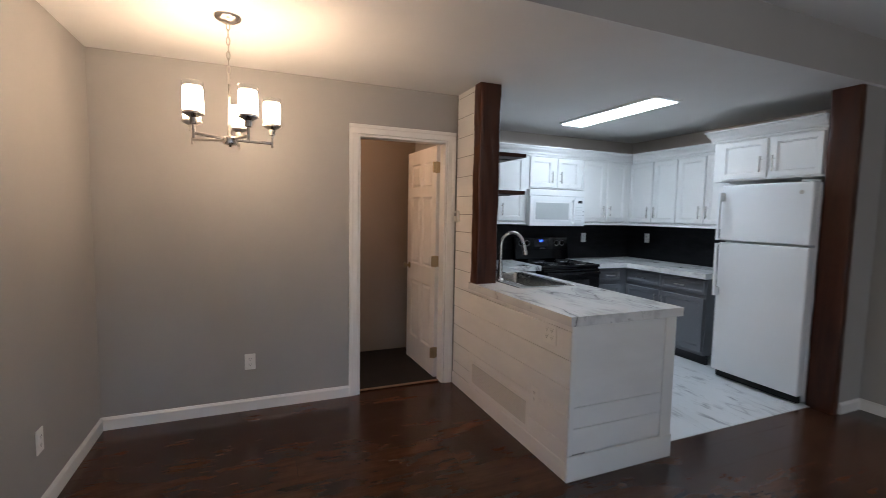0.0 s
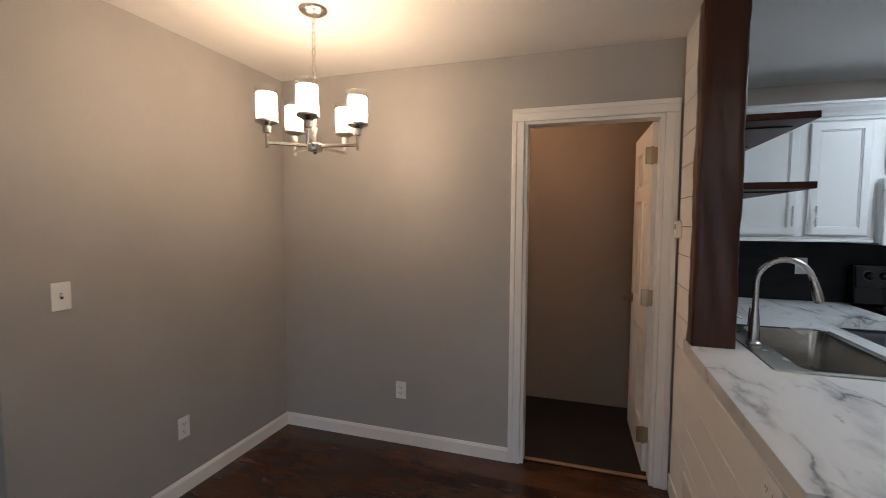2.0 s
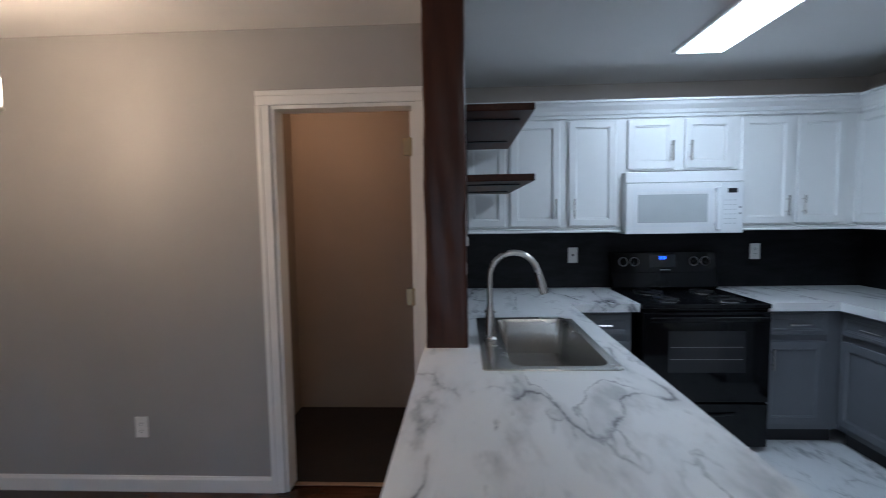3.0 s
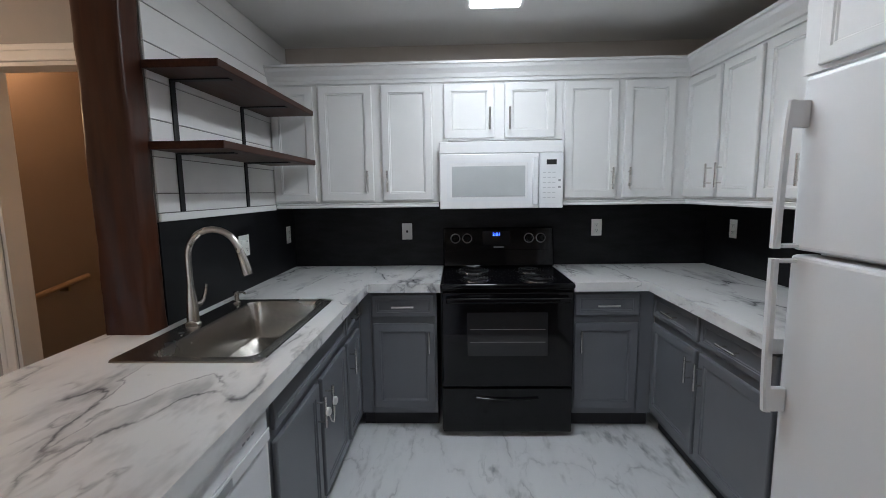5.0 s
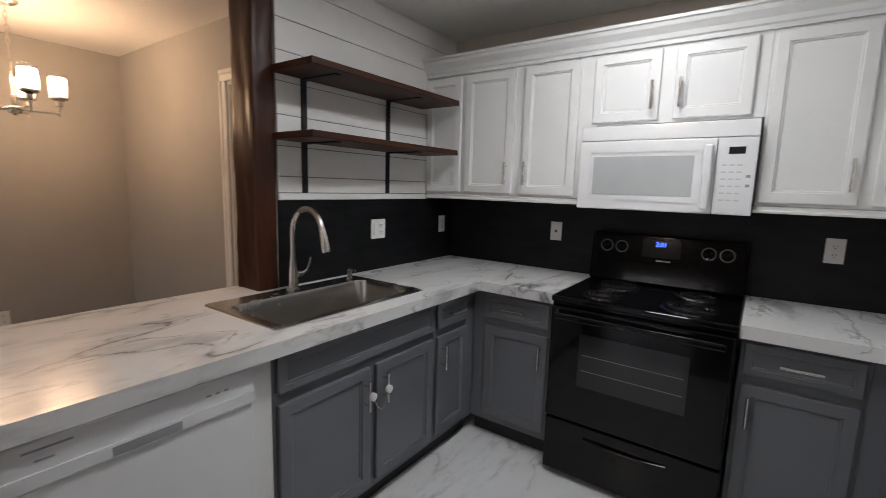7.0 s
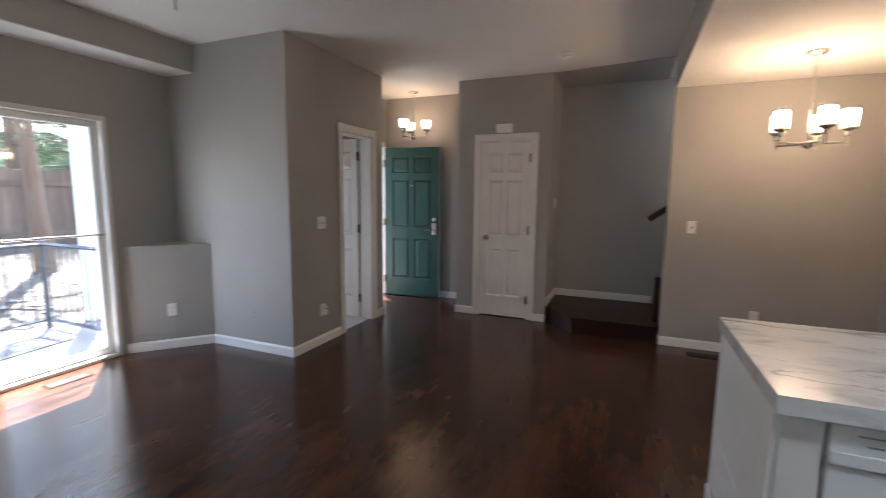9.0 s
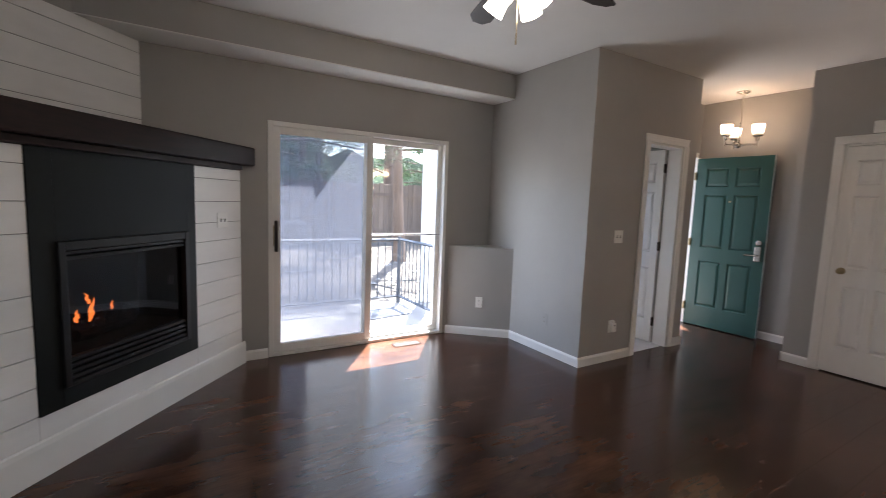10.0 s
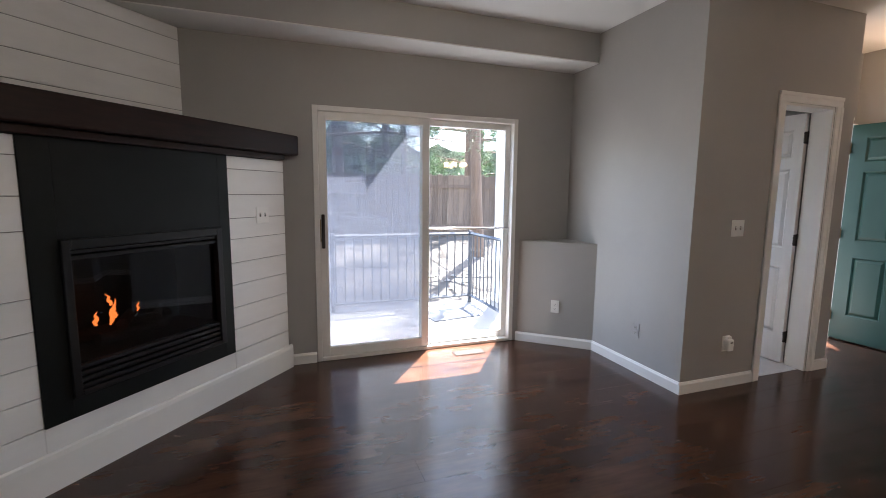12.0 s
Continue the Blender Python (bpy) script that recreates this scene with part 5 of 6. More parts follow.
# ---- chandeliers ----
def chandelier(name, x, y, ceiling, hub, arms, first, reach, label, watts, glass, cups=False):
    c = thing(name, pose(x, y, ceiling), label, "chandelier")
    z = lambda v: hub - ceiling + v
    part("canopy", turned(bmesh.new(), [(0.012, -0.03), (0.035, -0.026), (0.058, -0.014), (0.065, -0.004), (0.065, -0.0005)]), STEEL, c, "", True)
    rod_top = z(0.36)
    part("stem", rod(bmesh.new(), (0, 0, z(0.03)), (0, 0, rod_top), 0.006), STEEL, c, "", True)
    bm = bmesh.new()
    n = max(1, int((-0.03 - rod_top) / 0.034))
    pitch = (-0.03 - rod_top) / n
    for k in range(n):
        m = Matrix.Translation((0, 0, rod_top + (k + 0.5) * pitch)) @ pose(0, 0, 0, 0, 0, 90 * (k % 2))
        pts = [m @ Vector((0.008 * math.cos(a), 0, (pitch * 0.5 + 0.004) * math.sin(a))) for a in (2 * math.pi * i / 10 for i in range(11))]
        tube(bm, pts, 0.0024, 6)
    part("chain", bm, STEEL, c, "", True)
    part("hub", turned(bmesh.new(), [(0.006, z(-0.008)), (0.012, z(0.0)), (0.03, z(0.004)), (0.034, z(0.012)), (0.034, z(0.036)), (0.028, z(0.042)), (0.012, z(0.048)), (0.011, z(0.11)), (0.007, z(0.115))]), STEEL, c, "", True)
    for k in range(arms):
        a = radians(first + 360 / arms * k)
        dx, dy = math.cos(a), math.sin(a)
        at = (reach * dx, reach * dy)
        bm = bmesh.new()
        box(bm, 0.03, -0.006, z(0.022), reach, 0.006, z(0.036), 0.002)
        rod(bm, (reach, 0, z(0.006)), (reach, 0, z(0.105)), 0.0065)
        bmesh.ops.rotate(bm, verts=bm.verts, cent=(0, 0, 0), matrix=Matrix.Rotation(a, 3, "Z"))
        arm = part("arm", bm, STEEL, c)
        part("socket_cup", turned(bmesh.new(), [(0.015, z(0.07)), (0.017, z(0.072)), (0.018, z(0.1)), (0.03, z(0.108)), (0.048, z(0.116)), (0.0485, z(0.124)), (0.02, z(0.124))], (*at, 0)), STEEL, arm, "", True)
        if cups:
            bm = turned(bmesh.new(), [(0.02, z(0.1245)), (0.046, z(0.128)), (0.052, z(0.15)), (0.057, z(0.2)), (0.059, z(0.235)), (0.055, z(0.235)), (0.05, z(0.17)), (0.015, z(0.15))], (*at, 0))
            part("glass_cup", bm, glass, arm, "lit frosted flared glass cup", True)
        else:
            bm = bmesh.new()
            turned(bm, [(0.02, z(0.1245)), (0.04, z(0.127)), (0.0425, z(0.148)), (0.0425, z(0.236)), (0.039, z(0.242)), (0.02, z(0.243))], (*at, 0))
            part("inner_glass", bm, glass, arm, "lit frosted inner glass", True)
            sides, rings = 24, []
            bm = bmesh.new()
            for r, v in ((0.045, 0.125), (0.0475, 0.14), (0.0475, 0.264), (0.0452, 0.264), (0.0452, 0.14), (0.043, 0.126)):
                rings.append([bm.verts.new((at[0] + r * math.cos(2 * math.pi * i / sides), at[1] + r * math.sin(2 * math.pi * i / sides), z(v))) for i in range(sides)])
            loft(bm, rings, False)
            outer = part("outer_glass", bm, CLEAR_GLASS, arm, "clear outer glass cylinder", True)
            outer.visible_shadow = False
        lamp = bpy.data.lights.new("bulb", "POINT")
        lamp.energy, lamp.color, lamp.shadow_soft_size = watts, WARM, 0.03
        bulb = new("bulb", lamp)
        bulb.location = (x + at[0], y + at[1], ceiling + z(0.285))
    return c


chandelier("dining_chandelier", 0.577, 3.022, H_LOW, 1.772, 5, -64, 0.205, "brushed nickel five-arm chandelier with lit glass cylinders", BULB_WATTS, SHADE_GLASS)
chandelier("entry_chandelier", -0.86, -0.71, H_HIGH, 2.12, 3, 100, 0.17, "brushed nickel three-arm entry chandelier with lit flared glass cups", BULB_WATTS * 0.2, ENTRY_GLASS, True)

# ---- ceiling fan ----
fan = thing("ceiling_fan", pose(3.10, 0.20, H_HIGH), "dark-bladed ceiling fan with lit frosted glass shades", "ceiling fan")
part("canopy", turned(bmesh.new(), [(0.02, -0.06), (0.05, -0.05), (0.065, -0.01), (0.065, -0.0005)]), STEEL, fan, "", True)
part("motor", turned(bmesh.new(), [(0.03, -0.32), (0.07, -0.315), (0.075, -0.28), (0.105, -0.265), (0.115, -0.23), (0.105, -0.18), (0.06, -0.15), (0.018, -0.14), (0.018, -0.055)]), STEEL, fan, "", True)
BLADE = wood("dark_fan_blade", (0.012, 0.008, 0.007), (0.035, 0.02, 0.015), 0.4, "X", 1.0)
for k in range(5):
    bm = bmesh.new()
    prism(bm, [(0.17, -0.045), (0.30, -0.058), (0.57, -0.065), (0.635, -0.03), (0.635, 0.03), (0.57, 0.065), (0.30, 0.058), (0.17, 0.045)], -0.004, 0.004)
    bmesh.ops.rotate(bm, verts=bm.verts, cent=(0, 0, 0), matrix=pose(0, 0, 0, 11).to_3x3())
    a = radians(36 + 72 * k)
    bmesh.ops.rotate(bm, verts=bm.verts, cent=(0, 0, 0), matrix=Matrix.Rotation(a, 3, "Z"))
    bmesh.ops.translate(bm, verts=bm.verts, vec=(0, 0, -0.24))
    blade = part("blade", bm, BLADE, fan)
    bm = box(bmesh.new(), 0.09, -0.02, -0.248, 0.22, 0.02, -0.242)
    bmesh.ops.rotate(bm, verts=bm.verts, cent=(0, 0, 0), matrix=Matrix.Rotation(a, 3, "Z"))
    part("blade_iron", bm, STEEL, blade)
for k in range(4):
    a = radians(20 + 90 * k)
    turn = Matrix.Rotation(a, 4, "Z") @ pose(0.06, 0, -0.315, 0, -42, 0)
    bm = turned(bmesh.new(), [(0.022, 0.0), (0.028, -0.012), (0.04, -0.05), (0.052, -0.115), (0.046, -0.117), (0.02, -0.1)], (0, 0, 0), 20, turn)
    part("glass_shade", bm, FAN_GLASS, fan, "lit frosted bell glass", True)
part("pull_chain", tube(bmesh.new(), [(0.0, 0, -0.32), (0.001, 0, -0.45), (0, 0, -0.52)], 0.002, 6), BRASS, fan, "", True)
part("pull_weight", rod(bmesh.new(), (0, 0, -0.57), (0, 0, -0.52), 0.0045, 0.0035), BRASS, fan)

# ---- wall plates and small fittings ----
def plate(name, m, label, kind, wide=0.071, mat=PLASTIC):
    p = thing(name, m, label, "outlet" if "outlet" in name else "switch", "wall plates")
    part("cover_plate", box(bmesh.new(), -wide / 2, -0.006, -0.0575, wide / 2, -0.0005, 0.0575, 0.003, 2), mat, p)
    gangs = [0.0] if wide < 0.1 else [-0.023, 0.023]
    for g, what in zip(gangs, kind):
        if what == "o":
            for z in (-0.02, 0.02):
                r = part("socket", box(bmesh.new(), g - 0.017, -0.0085, z - 0.0145, g + 0.017, -0.0016, z + 0.0145, 0.004, 2), mat, p)
                bm = bmesh.new()
                for sx in (-0.0065, 0.0065):
                    box(bm, g + sx - 0.0012, -0.0092, z - 0.002, g + sx + 0.0012, -0.0086, z + 0.007)
                rod(bm, (g, -0.0092, z - 0.008), (g, -0.0086, z - 0.008), 0.0025, sides=8)
                part("slots", bm, SLOT, r)
        elif what == "t":
            t = part("toggle", box(bmesh.new(), g - 0.004, -0.018, 0.0, g + 0.004, -0.0016, 0.012, 0.002), mat, p)
            part("toggle_slot", box(bmesh.new(), g - 0.006, -0.0066, -0.012, g + 0.006, -0.0061, 0.0135), SLOT, p)
        elif what == "r":
            part("rocker", box(bmesh.new(), g - 0.0165, -0.0095, -0.033, g + 0.0165, -0.0016, 0.033, 0.002), mat, p)
        elif what == "j":
            part("jack", box(bmesh.new(), g - 0.007, -0.009, -0.008, g + 0.007, -0.0016, 0.008, 0.002), SLOT, p)
    return p


WEST, SOUTHF, NORTHF, EASTF = 90, 180, 0, -90       # which way a plate on that wall turns
plate("light_switch", pose(-0.25, 2.459, 1.149, 0, 0, WEST), "white toggle switch on the grey dining wall", "t")
plate("wall_outlet", pose(-0.25, 3.005, 0.355, 0, 0, WEST), "white outlet on the grey dining wall", "o")
plate("wall_outlet", pose(0.64, 3.86, 0.357), "white outlet on the grey dining wall", "o")
plate("wall_outlet", pose(3.20, 4.972, 1.16), "white outlet on the black backsplash", "j")
plate("wall_outlet", pose(4.523, 4.972, 1.174), "white outlet on the black backsplash", "o")
plate("light_switch", pose(2.393, 4.21, 1.158, 0, 0, WEST), "white double plate on the black backsplash", "ro", 0.116)
plate("wall_outlet", pose(2.393, 4.853, 1.156, 0, 0, WEST), "white plate in the backsplash corner", "o")
plate("wall_outlet", pose(5.272, 4.66, 1.181, 0, 0, EASTF), "white outlet on the black backsplash", "o")
plate("light_switch", pose(1.04, -0.72, 1.154, 0, 0, SOUTHF), "white double switch beside the bathroom door", "tt", 0.116)
plate("wall_outlet", pose(1.053, -0.72, 0.325, 0, 0, SOUTHF), "white outlet holding a plug-in air freshener", "o")
plate("wall_outlet", pose(1.716, -1.877, 0.36, 0, 0, 139), "white outlet on the corner ledge", "o")
plate("wall_outlet", pose(1.46, -1.152, 0.332, 0, 0, WEST), "grey painted outlet on the grey wall", "o", 0.071, GREY_WALL)
plate("wall_outlet", pose(2.2298, 2.502, 0.775, 0, 0, EASTF), "white double outlet on the peninsula half wall", "oo", 0.116)
plate("wall_outlet", pose(2.2298, 2.627, 0.363, 0, 0, EASTF), "white outlet on the peninsula half wall", "o")
plate("wall_outlet", pose(5.40, -0.437, 0.361, 0, 0, EASTF), "grey painted outlet beside the fireplace", "o", 0.071, GREY_WALL)
plate("light_switch", pose(-0.97, 1.10, 1.333, 0, 0, SOUTHF), "white switch beside the stairs", "t")
plate("light_switch", FP @ pose(FP_L - 0.227, -0.0105, 1.21), "white double switch on the fireplace shiplap", "tt", 0.116)

fresh = thing("air_freshener", pose(1.053, -0.7295, 0.335, 0, 0, 180) @ pose(0, -0.02, 0), "white plug-in air freshener", "air freshener")
part("body", box(bmesh.new(), -0.027, -0.038, -0.055, 0.027, 0.0095, 0.03, 0.01, 3), PLASTIC, fresh, "", True)
part("cap", box(bmesh.new(), -0.02, -0.03, 0.0302, 0.012, 0.004, 0.052, 0.007, 2), PLASTIC, fresh, "", True)
part("vent_slot", box(bmesh.new(), -0.012, -0.0392, 0.004, 0.012, -0.0382, 0.012), SLOT, fresh)
thermo = thing("thermostat", pose(2.2298, 3.80, 1.424, 0, 0, EASTF), "small white thermostat on the shiplap wall", "thermostat")
part("case", box(bmesh.new(), -0.035, -0.026, -0.045, 0.035, -0.0005, 0.045, 0.006, 2), PLASTIC, thermo)
part("screen", box(bmesh.new(), -0.022, -0.0275, 0.0, 0.022, -0.0262, 0.028), APPLIANCE_GREY, thermo)
chime = thing("door_chime", pose(-0.55, 0.588, 2.16, 0, 0, WEST), "white door chime box above the closet door", "door chime")
part("case", box(bmesh.new(), -0.093, -0.045, -0.05, 0.093, -0.0005, 0.048, 0.005, 2), PLASTIC, chime)
smoke = thing("smoke_detector", pose(0.04, 1.30, H_HIGH), "round white smoke detector on the ceiling", "smoke detector")
part("base", turned(bmesh.new(), [(0.06, -0.02), (0.07, -0.016), (0.07, -0.0005)]), PLASTIC, smoke, "", True)
part("sensor", turned(bmesh.new(), [(0.03, -0.04), (0.048, -0.036), (0.052, -0.0205)]), PLASTIC, smoke, "", True)
grille = thing("return_air_grille", pose(2.2298, 3.09, 0.215, 0, 0, EASTF), "white louvered return air grille in the half wall", "air grille")
part("frame", ring_frame(bmesh.new(), -0.395, -0.095, 0.395, 0.095, 0.02, -0.008, -0.0005), TRIM, grille)
GRILLE_PAINT = paint("beige_grille_enamel", (0.66, 0.64, 0.6), 0.5, 0.05)
part("backing", box(bmesh.new(), -0.374, -0.0015, -0.074, 0.374, -0.0005, 0.074), APPLIANCE_GREY, grille)
for k in range(12):
    bm = box(bmesh.new(), -0.374, -0.006, -0.072 + k * 0.0121, 0.374, -0.002, -0.063 + k * 0.0121)
    part("slat", bm, GRILLE_PAINT, grille)
VENT_BROWN = paint("brown_vent_enamel", (0.022, 0.014, 0.010), 0.8, 0.1, gloss=0.15)
for (x, y, turn), lab in zip(((2.54, -1.93, 0), (-0.06, 2.62, 90)), ("brown metal floor vent beside the patio door", "brown metal floor vent in the dining floor")):
    vent = thing("floor_vent", pose(x, y, 0.0, 0, 0, turn), lab, "floor vent", "floor vents")
    part("frame", box(bmesh.new(), -0.14, -0.055, 0.0002, 0.14, 0.055, 0.004, 0.001), VENT_BROWN, vent)
    for k in range(9):
        part("slot", box(bmesh.new(), -0.12 + k * 0.028, -0.04, 0.0041, -0.108 + k * 0.028, 0.04, 0.0048), SLOT, vent)

# ---- outdoors ----
SOIL = paint("leaf_litter", (0.12, 0.1, 0.08), 0.95, 0.45, 18, 1.0, big=1.2)
CONCRETE = paint("patio_concrete", (0.26, 0.252, 0.238), 0.85, 0.1, 60, 0.5)
RAIL_METAL = paint("dark_rail_metal", (0.06, 0.07, 0.09), 0.45, 0.1)
FENCE = wood("weathered_fence_wood", (0.1, 0.074, 0.06), (0.21, 0.155, 0.12), 0.8, "Z", 0.6, True, 0.5)
BARK = wood("pine_bark", (0.12, 0.082, 0.06), (0.25, 0.18, 0.14), 0.9, "Z", 1.2, relief=1.0)
NEEDLES = paint("pine_needles", (0.06, 0.10, 0.045), 0.6, 0.4, 40, 0.3)
LEAVES = paint("green_leaves", (0.10, 0.19, 0.05), 0.55, 0.35, 40, 0.3)
STONE = paint("pale_stones", (0.3, 0.28, 0.25), 0.9, 0.2, 30, 0.6)

rng = random.Random(7)
bm = bmesh.new()
cols = [-300, -60, -25, -14, -10, -7, -5, -3.5, -2, -0.5, 1, 2.5, 4, 6, 9, 14, 25, 60, 300]
rows = [-300, -80, -35, -20, -14, -11, -9, -7.5, -6.5, -5.5, -4.8, -4.2, -3.7, -2.4, 3, 12, 40, 300]
grid = [[bm.verts.new((x, y, -0.16 + (0 if y > -4.3 or y < -60 else min(0.5, 0.09 * (-4.3 - y))) + (rng.uniform(-0.03, 0.03) if -15 < y < -4.3 else 0))) for x in cols] for y in rows]
for j in range(len(rows) - 1):
    for i in range(len(cols) - 1):
        bm.faces.new((grid[j][i], grid[j][i + 1], grid[j + 1][i + 1], grid[j + 1][i]))
setting(part("ground", bm, SOIL, None, "", True), "bare ground with leaf litter behind the patio", "ground")
setting(part("patio", box(bmesh.new(), 1.2, -3.95, -0.15, 5.6, -2.222, -0.055, 0.01), CONCRETE), "pale concrete patio slab", "patio")
setting(part("entry_slab", box(bmesh.new(), -2.4, -3.4, -0.15, 0.02, -1.412, -0.02, 0.01), CONCRETE), "pale concrete entry slab", "patio")

railing = thing("patio_railing", pose(3.2, -3.80, -0.055), "dark metal patio railing with thin balusters", "railing")
def bars(x0, y0, x1, y1):
    a, b = Vector((x0, y0, 0)), Vector((x1, y1, 0))
    for z in (0.10, 0.915):
        bm = bmesh.new()
        rod(bm, a + Vector((0, 0, z)), b + Vector((0, 0, z)), 0.02, sides=4)
        part("rail", bm, RAIL_METAL, railing)
    n = int((b - a).length / 0.105)
    for k in range(1, n):
        p = a.lerp(b, k / n)
        part("baluster", rod(bmesh.new(), p + Vector((0, 0, 0.10)), p + Vector((0, 0, 0.91)), 0.008, sides=6), RAIL_METAL, railing)


bars(-1.46, 0, 2.2, 0)
bars(-1.46, 0, -1.46, 1.5)
for x, y in ((-1.46, 0), (0.3, 0), (2.2, 0), (-1.46, 1.5)):
    part("post", box(bmesh.new(), x - 0.022, y - 0.022, 0.0, x + 0.022, y + 0.022, 0.95, 0.004), RAIL_METAL, railing)
column = thing("porch_column", pose(1.33, -3.72, -0.055), "white painted porch column", "column")
part("shaft", box(bmesh.new(), -0.075, -0.075, 0.0, 0.075, 0.075, 2.85, 0.01), TRIM, column)
part("base_trim", box(bmesh.new(), -0.09, -0.09, 0.0, 0.09, 0.09, 0.12, 0.01), TRIM, column)
mat_ = thing("door_mat", pose(2.2, -3.3, -0.055, 0, 0, 8), "grey woven door mat on the patio", "door mat")
part("mat_pad", box(bmesh.new(), -0.3, -0.2, 0.0005, 0.3, 0.2, 0.012, 0.004), paint("grey_mat", (0.12, 0.13, 0.15), 0.95, 0.3, 120, 1.0), mat_)
# boxed eave above the screen that shades its top
EAVE = paint("eave_paint", (0.42, 0.40, 0.37), 0.7, 0.05)
setting(part("eave", prism(bmesh.new(), [(2.45, -2.222), (3.039, -2.66), (3.088, -2.624), (6.2, -2.624), (6.2, -2.222)], 2.60, 2.78), EAVE), "painted boxed eave above the patio door", "eave")
setting(part("exterior_wall", box(bmesh.new(), -1.4, -2.222, 2.75, 5.6, -2.10, 5.5), EAVE), "painted outside wall above the patio", "wall")

fence = thing("wood_fence", pose(0, -9.0, 0.2), "weathered brown wooden privacy fence", "fence")
me = mesh_of("fence_board", box(bmesh.new(), -0.069, -0.01, 0.0, 0.069, 0.01, 1.62, 0.004), FENCE)
for k in range(86):
    b = new("fence_board", me)
    b.parent = fence
    b.location = (-5.6 + 0.142 * k, rng.uniform(-0.006, 0.006), rng.uniform(-0.02, 0.02))
for z in (0.3, 1.3):
    part("fence_rail", box(bmesh.new(), -5.7, 0.012, z, 6.7, 0.05, z + 0.09), FENCE, fence)


def tree(name, x, y, h, r, label, crown_mat, needle, low, spread, seed, clumps=60):
    """A tapered trunk with limbs, and a crown of many small blades set in loose clumps."""
    g = random.Random(seed)
    t = thing(name, pose(x, y, -0.05), label, "tree", "trees behind the fence")
    bm = bmesh.new()
    pts = [(0.06 * math.sin(k * 0.9 + seed), 0.06 * math.cos(k * 0.7 + seed), h * k / 8) for k in range(9)]
    tube(bm, pts, [r * (1.25 if k == 0 else 1.0 - 0.1 * k) for k in range(9)], 12)
    part("trunk", bm, BARK, t, "", True)
    bm = bmesh.new()
    tips = []
    for k in range(22):
        z = low + (h - low) * (k + g.random()) / 22
        a = g.uniform(0, 2 * math.pi)
        reach = spread * (1.05 - 0.75 * (z - low) / (h - low)) * g.uniform(0.6, 1.1)
        end = Vector((reach * math.cos(a), reach * math.sin(a), z + g.uniform(-0.35, 0.3)))
        mid = Vector((0.5 * reach * math.cos(a + 0.15), 0.5 * reach * math.sin(a + 0.15), z + 0.1))
        tube(bm, [(0, 0, z), mid, end], [0.035, 0.022, 0.008], 6)
        tips += [(mid, end)] * max(1, clumps // 22)
    part("limbs", bm, BARK, t)
    verts, faces = [], []
    for mid, end in tips:
        c = mid.lerp(end, g.uniform(0.1, 1.1)) + Vector((g.gauss(0, 0.16), g.gauss(0, 0.16), g.gauss(0, 0.1)))
        for _ in range(46):
            p = c + Vector((g.gauss(0, 0.17), g.gauss(0, 0.17), g.gauss(0, 0.11)))
            d = Vector((g.gauss(0, 1), g.gauss(0, 1), g.gauss(0, 0.7))).normalized()
            s = d.cross(Vector((g.gauss(0, 1), g.gauss(0, 1), g.gauss(0, 1)))).normalized()
            ln, wd = (g.uniform(0.07, 0.14), 0.007) if needle else (g.uniform(0.05, 0.09), 0.028)
            i = len(verts)
            verts += [p - d * ln * 0.5, p + s * wd, p + d * ln * 0.5, p - s * wd]
            faces.append((i, i + 1, i + 2, i + 3))
    me = bpy.data.meshes.new("crown")
    me.from_pydata([tuple(v) for v in verts], [], faces)
    me.materials.append(crown_mat)
    crown = new("crown", me)
    crown.parent = t
    return t


tree("pine_tree", -0.9, -10.2, 8.5, 0.2, "tall pine with an orange-brown trunk behind the fence", NEEDLES, True, 1.7, 2.1, 3, 264)
tree("pine_tree", 2.7, -9.9, 8.0, 0.17, "tall pine with low dark branches behind the fence", NEEDLES, True, 1.8, 2.0, 5, 264)
tree("pine_tree", 4.6, -11.5, 9.0, 0.2, "tall pine behind the fence", NEEDLES, True, 1.6, 2.4, 11, 220)
tree("leafy_tree", -2.6, -11.0, 7.0, 0.14, "leafy green tree behind the fence", LEAVES, False, 1.6, 2.2, 8, 264)
tree("leafy_tree", 0.9, -13.0, 8.0, 0.16, "leafy green tree behind the fence", LEAVES, False, 1.5, 2.6, 21, 264)
tree("pine_tree", 0.25, -7.0, 9.5, 0.13, "pine with pale trunk and wide branches before the fence", NEEDLES, True, 3.0, 3.6, 31, 440)
tree("pine_tree", 3.6, -7.0, 9.5, 0.15, "pine with dark low branches in front of the fence", NEEDLES, True, 2.3, 3.3, 47, 440)
tree("leafy_tree", -3.4, -15.0, 9.0, 0.16, "leafy green tree behind the fence", LEAVES, False, 1.5, 3.2, 52, 330)
tree("leafy_tree", 5.2, -15.5, 9.5, 0.16, "leafy green tree behind the fence", LEAVES, False, 1.5, 3.2, 58, 330)
tree("leafy_tree", -0.8, -17.0, 10.0, 0.18, "leafy green tree behind the fence", LEAVES, False, 1.5, 3.4, 61, 330)

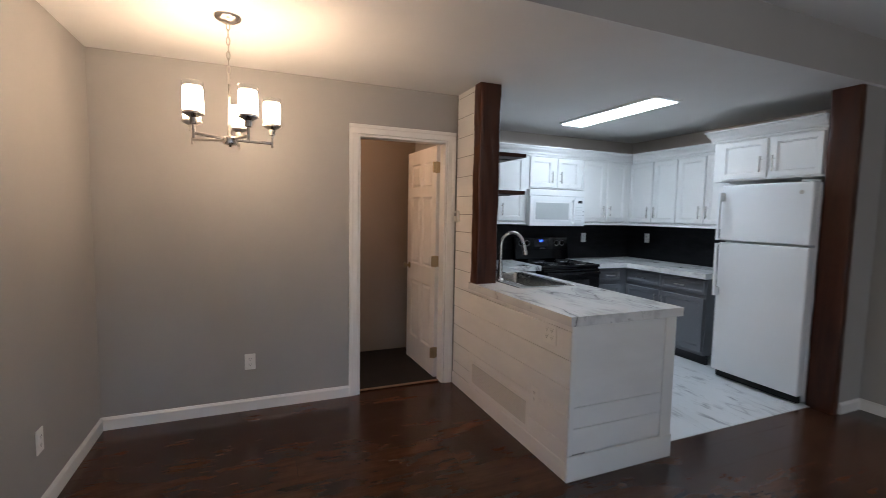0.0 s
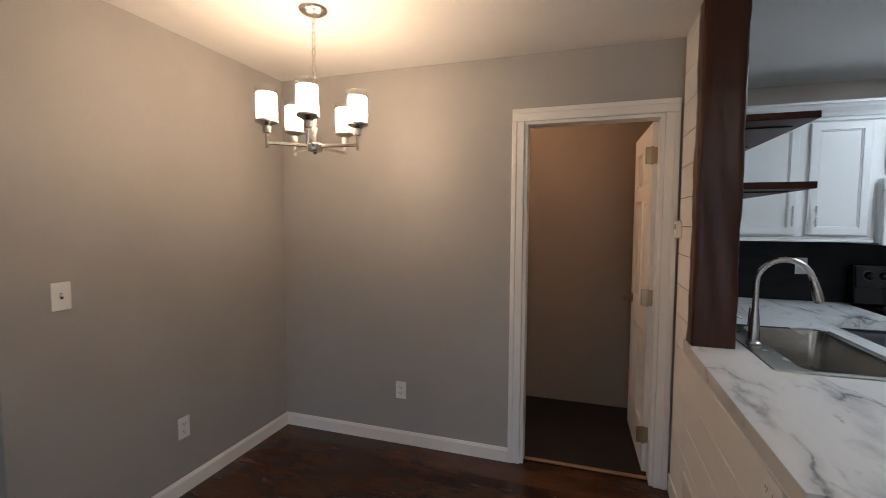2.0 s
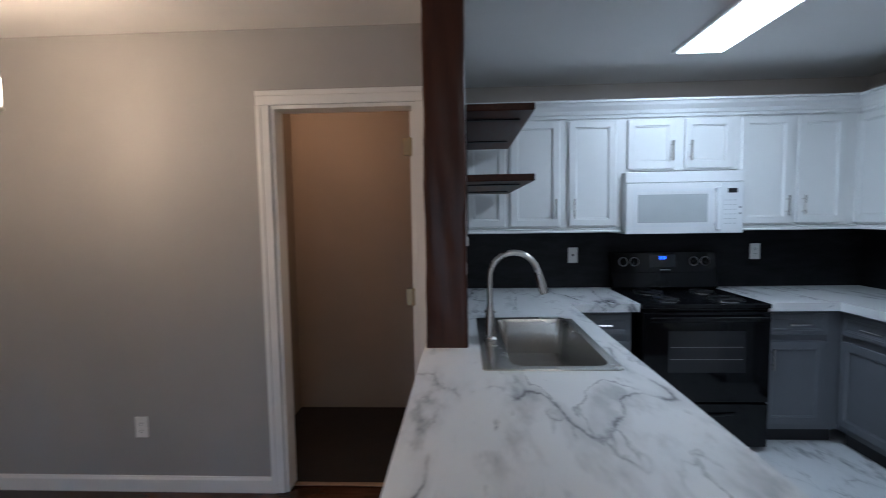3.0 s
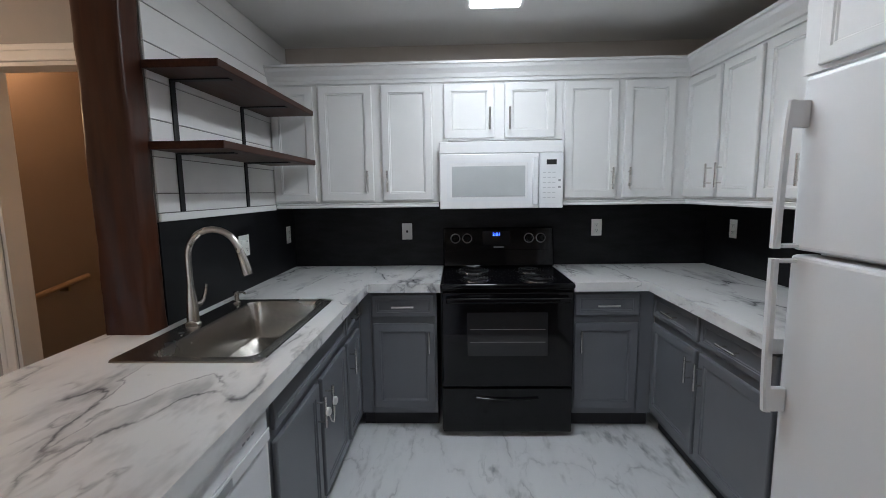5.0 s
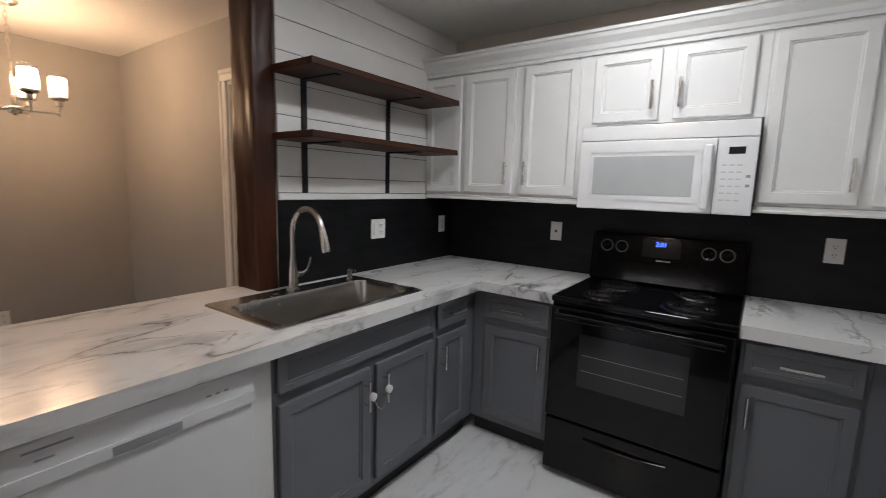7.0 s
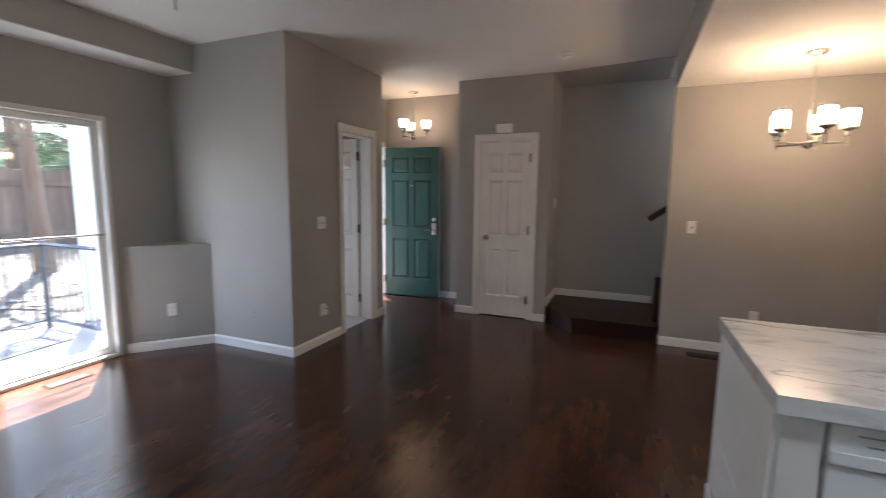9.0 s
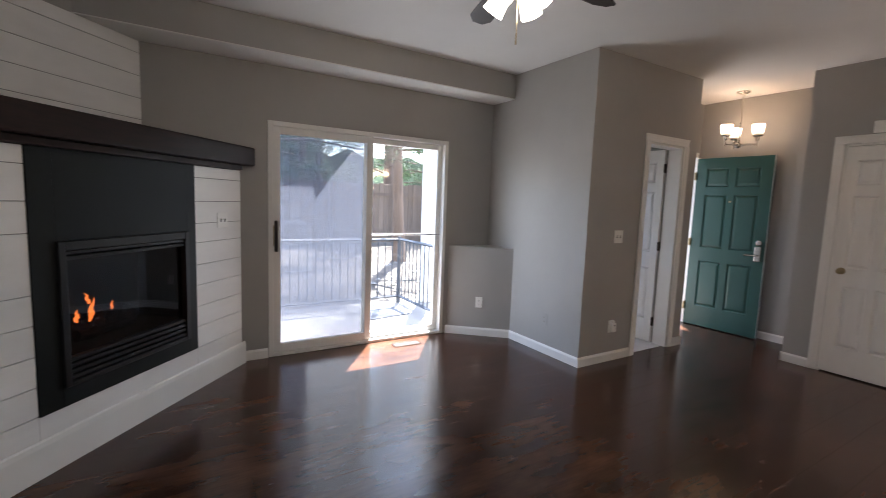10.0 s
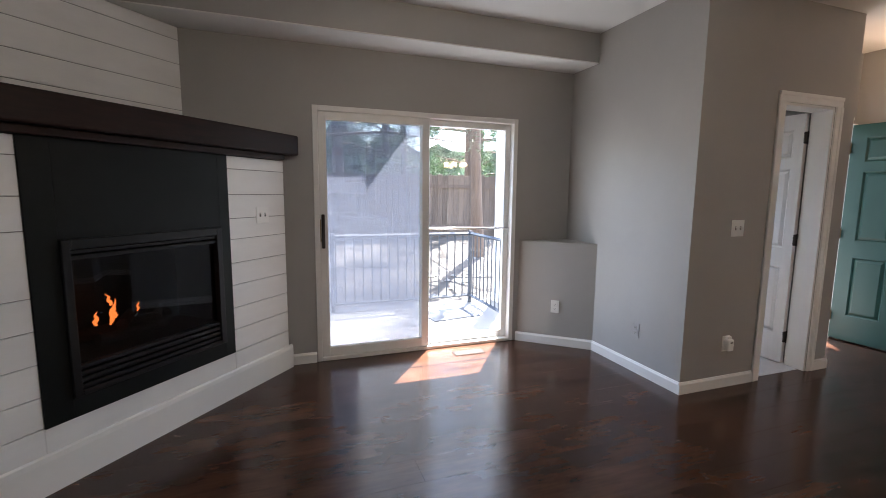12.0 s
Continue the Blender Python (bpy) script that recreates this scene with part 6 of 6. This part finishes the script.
# loose stones and sticks on the ground
verts, faces = [], []
for _ in range(900):
    x, y = rng.uniform(-3.5, 5), rng.uniform(-8.6, -4.1)
    s = rng.uniform(0.02, 0.07)
    z = -0.16 + max(0, min(0.5, 0.09 * (-4.3 - y)))
    i = len(verts)
    pts = [(x + s * math.cos(a) * rng.uniform(0.7, 1.2), y + s * math.sin(a) * rng.uniform(0.7, 1.2), z - 0.01) for a in (0, 1.26, 2.5, 3.77, 5.03)]
    verts += pts + [(x, y, z + s * rng.uniform(0.25, 0.6))]
    faces += [(i + k, i + (k + 1) % 5, i + 5) for k in range(5)]
me = bpy.data.meshes.new("ground_stones")
me.from_pydata(verts, [], faces)
me.materials.append(STONE)
tagged(new("ground_stones", me), "pale stones and dry leaves scattered on the ground", "stones", kind="stuff")
# hillside of far trees
FAR = paint("far_foliage", (0.09, 0.12, 0.06), 0.9, 0.5, 6, 1.0, big=0.5)
bm = bmesh.new()
prev = None
for k in range(61):
    x = -75 + 2.5 * k
    v = [bm.verts.new((x, -60 + 2 * math.sin(k), -1)), bm.verts.new((x, -62, 7 + 5 * rng.random()))]
    if prev:
        bm.faces.new((prev[0], v[0], v[1], prev[1]))
    prev = v
setting(part("backdrop", bm, FAR), "distant wooded hillside", "backdrop")

# ---- floor planks ----
floor_ob = bpy.data.objects["floor"]
PW, PL = 0.192, 1.28
plank_me = mesh_of("plank", box(bmesh.new(), 0.0002, 0.0002, -0.0075, PL - 0.0002, PW - 0.0002, 0.0, 0.0005), FLOOR_WOOD)
y = -2.11
while y < 3.86:
    x = -1.25 - rng.uniform(0.1, PL - 0.1)
    hi = 3.86
    w = min(PW, hi - y)
    while x < 5.4:
        x0, x1 = max(x, -1.25), min(x + PL, 5.4)
        if x1 - x0 > 0.02 and not (y > 2.43 and x0 > 3.05):
            full = abs(x1 - x0 - PL) < 1e-4 and abs(w - PW) < 1e-4
            if full:
                ob = new("plank", plank_me)
                ob.location = (x0, y, 0)
            else:
                ob = part("plank", box(bmesh.new(), x0 + 0.0002, y + 0.0002, -0.0075, x1 - 0.0002, y + w - 0.0002, 0.0, 0.0005), FLOOR_WOOD)
            ob.parent = floor_ob
        x += PL
    y += PW
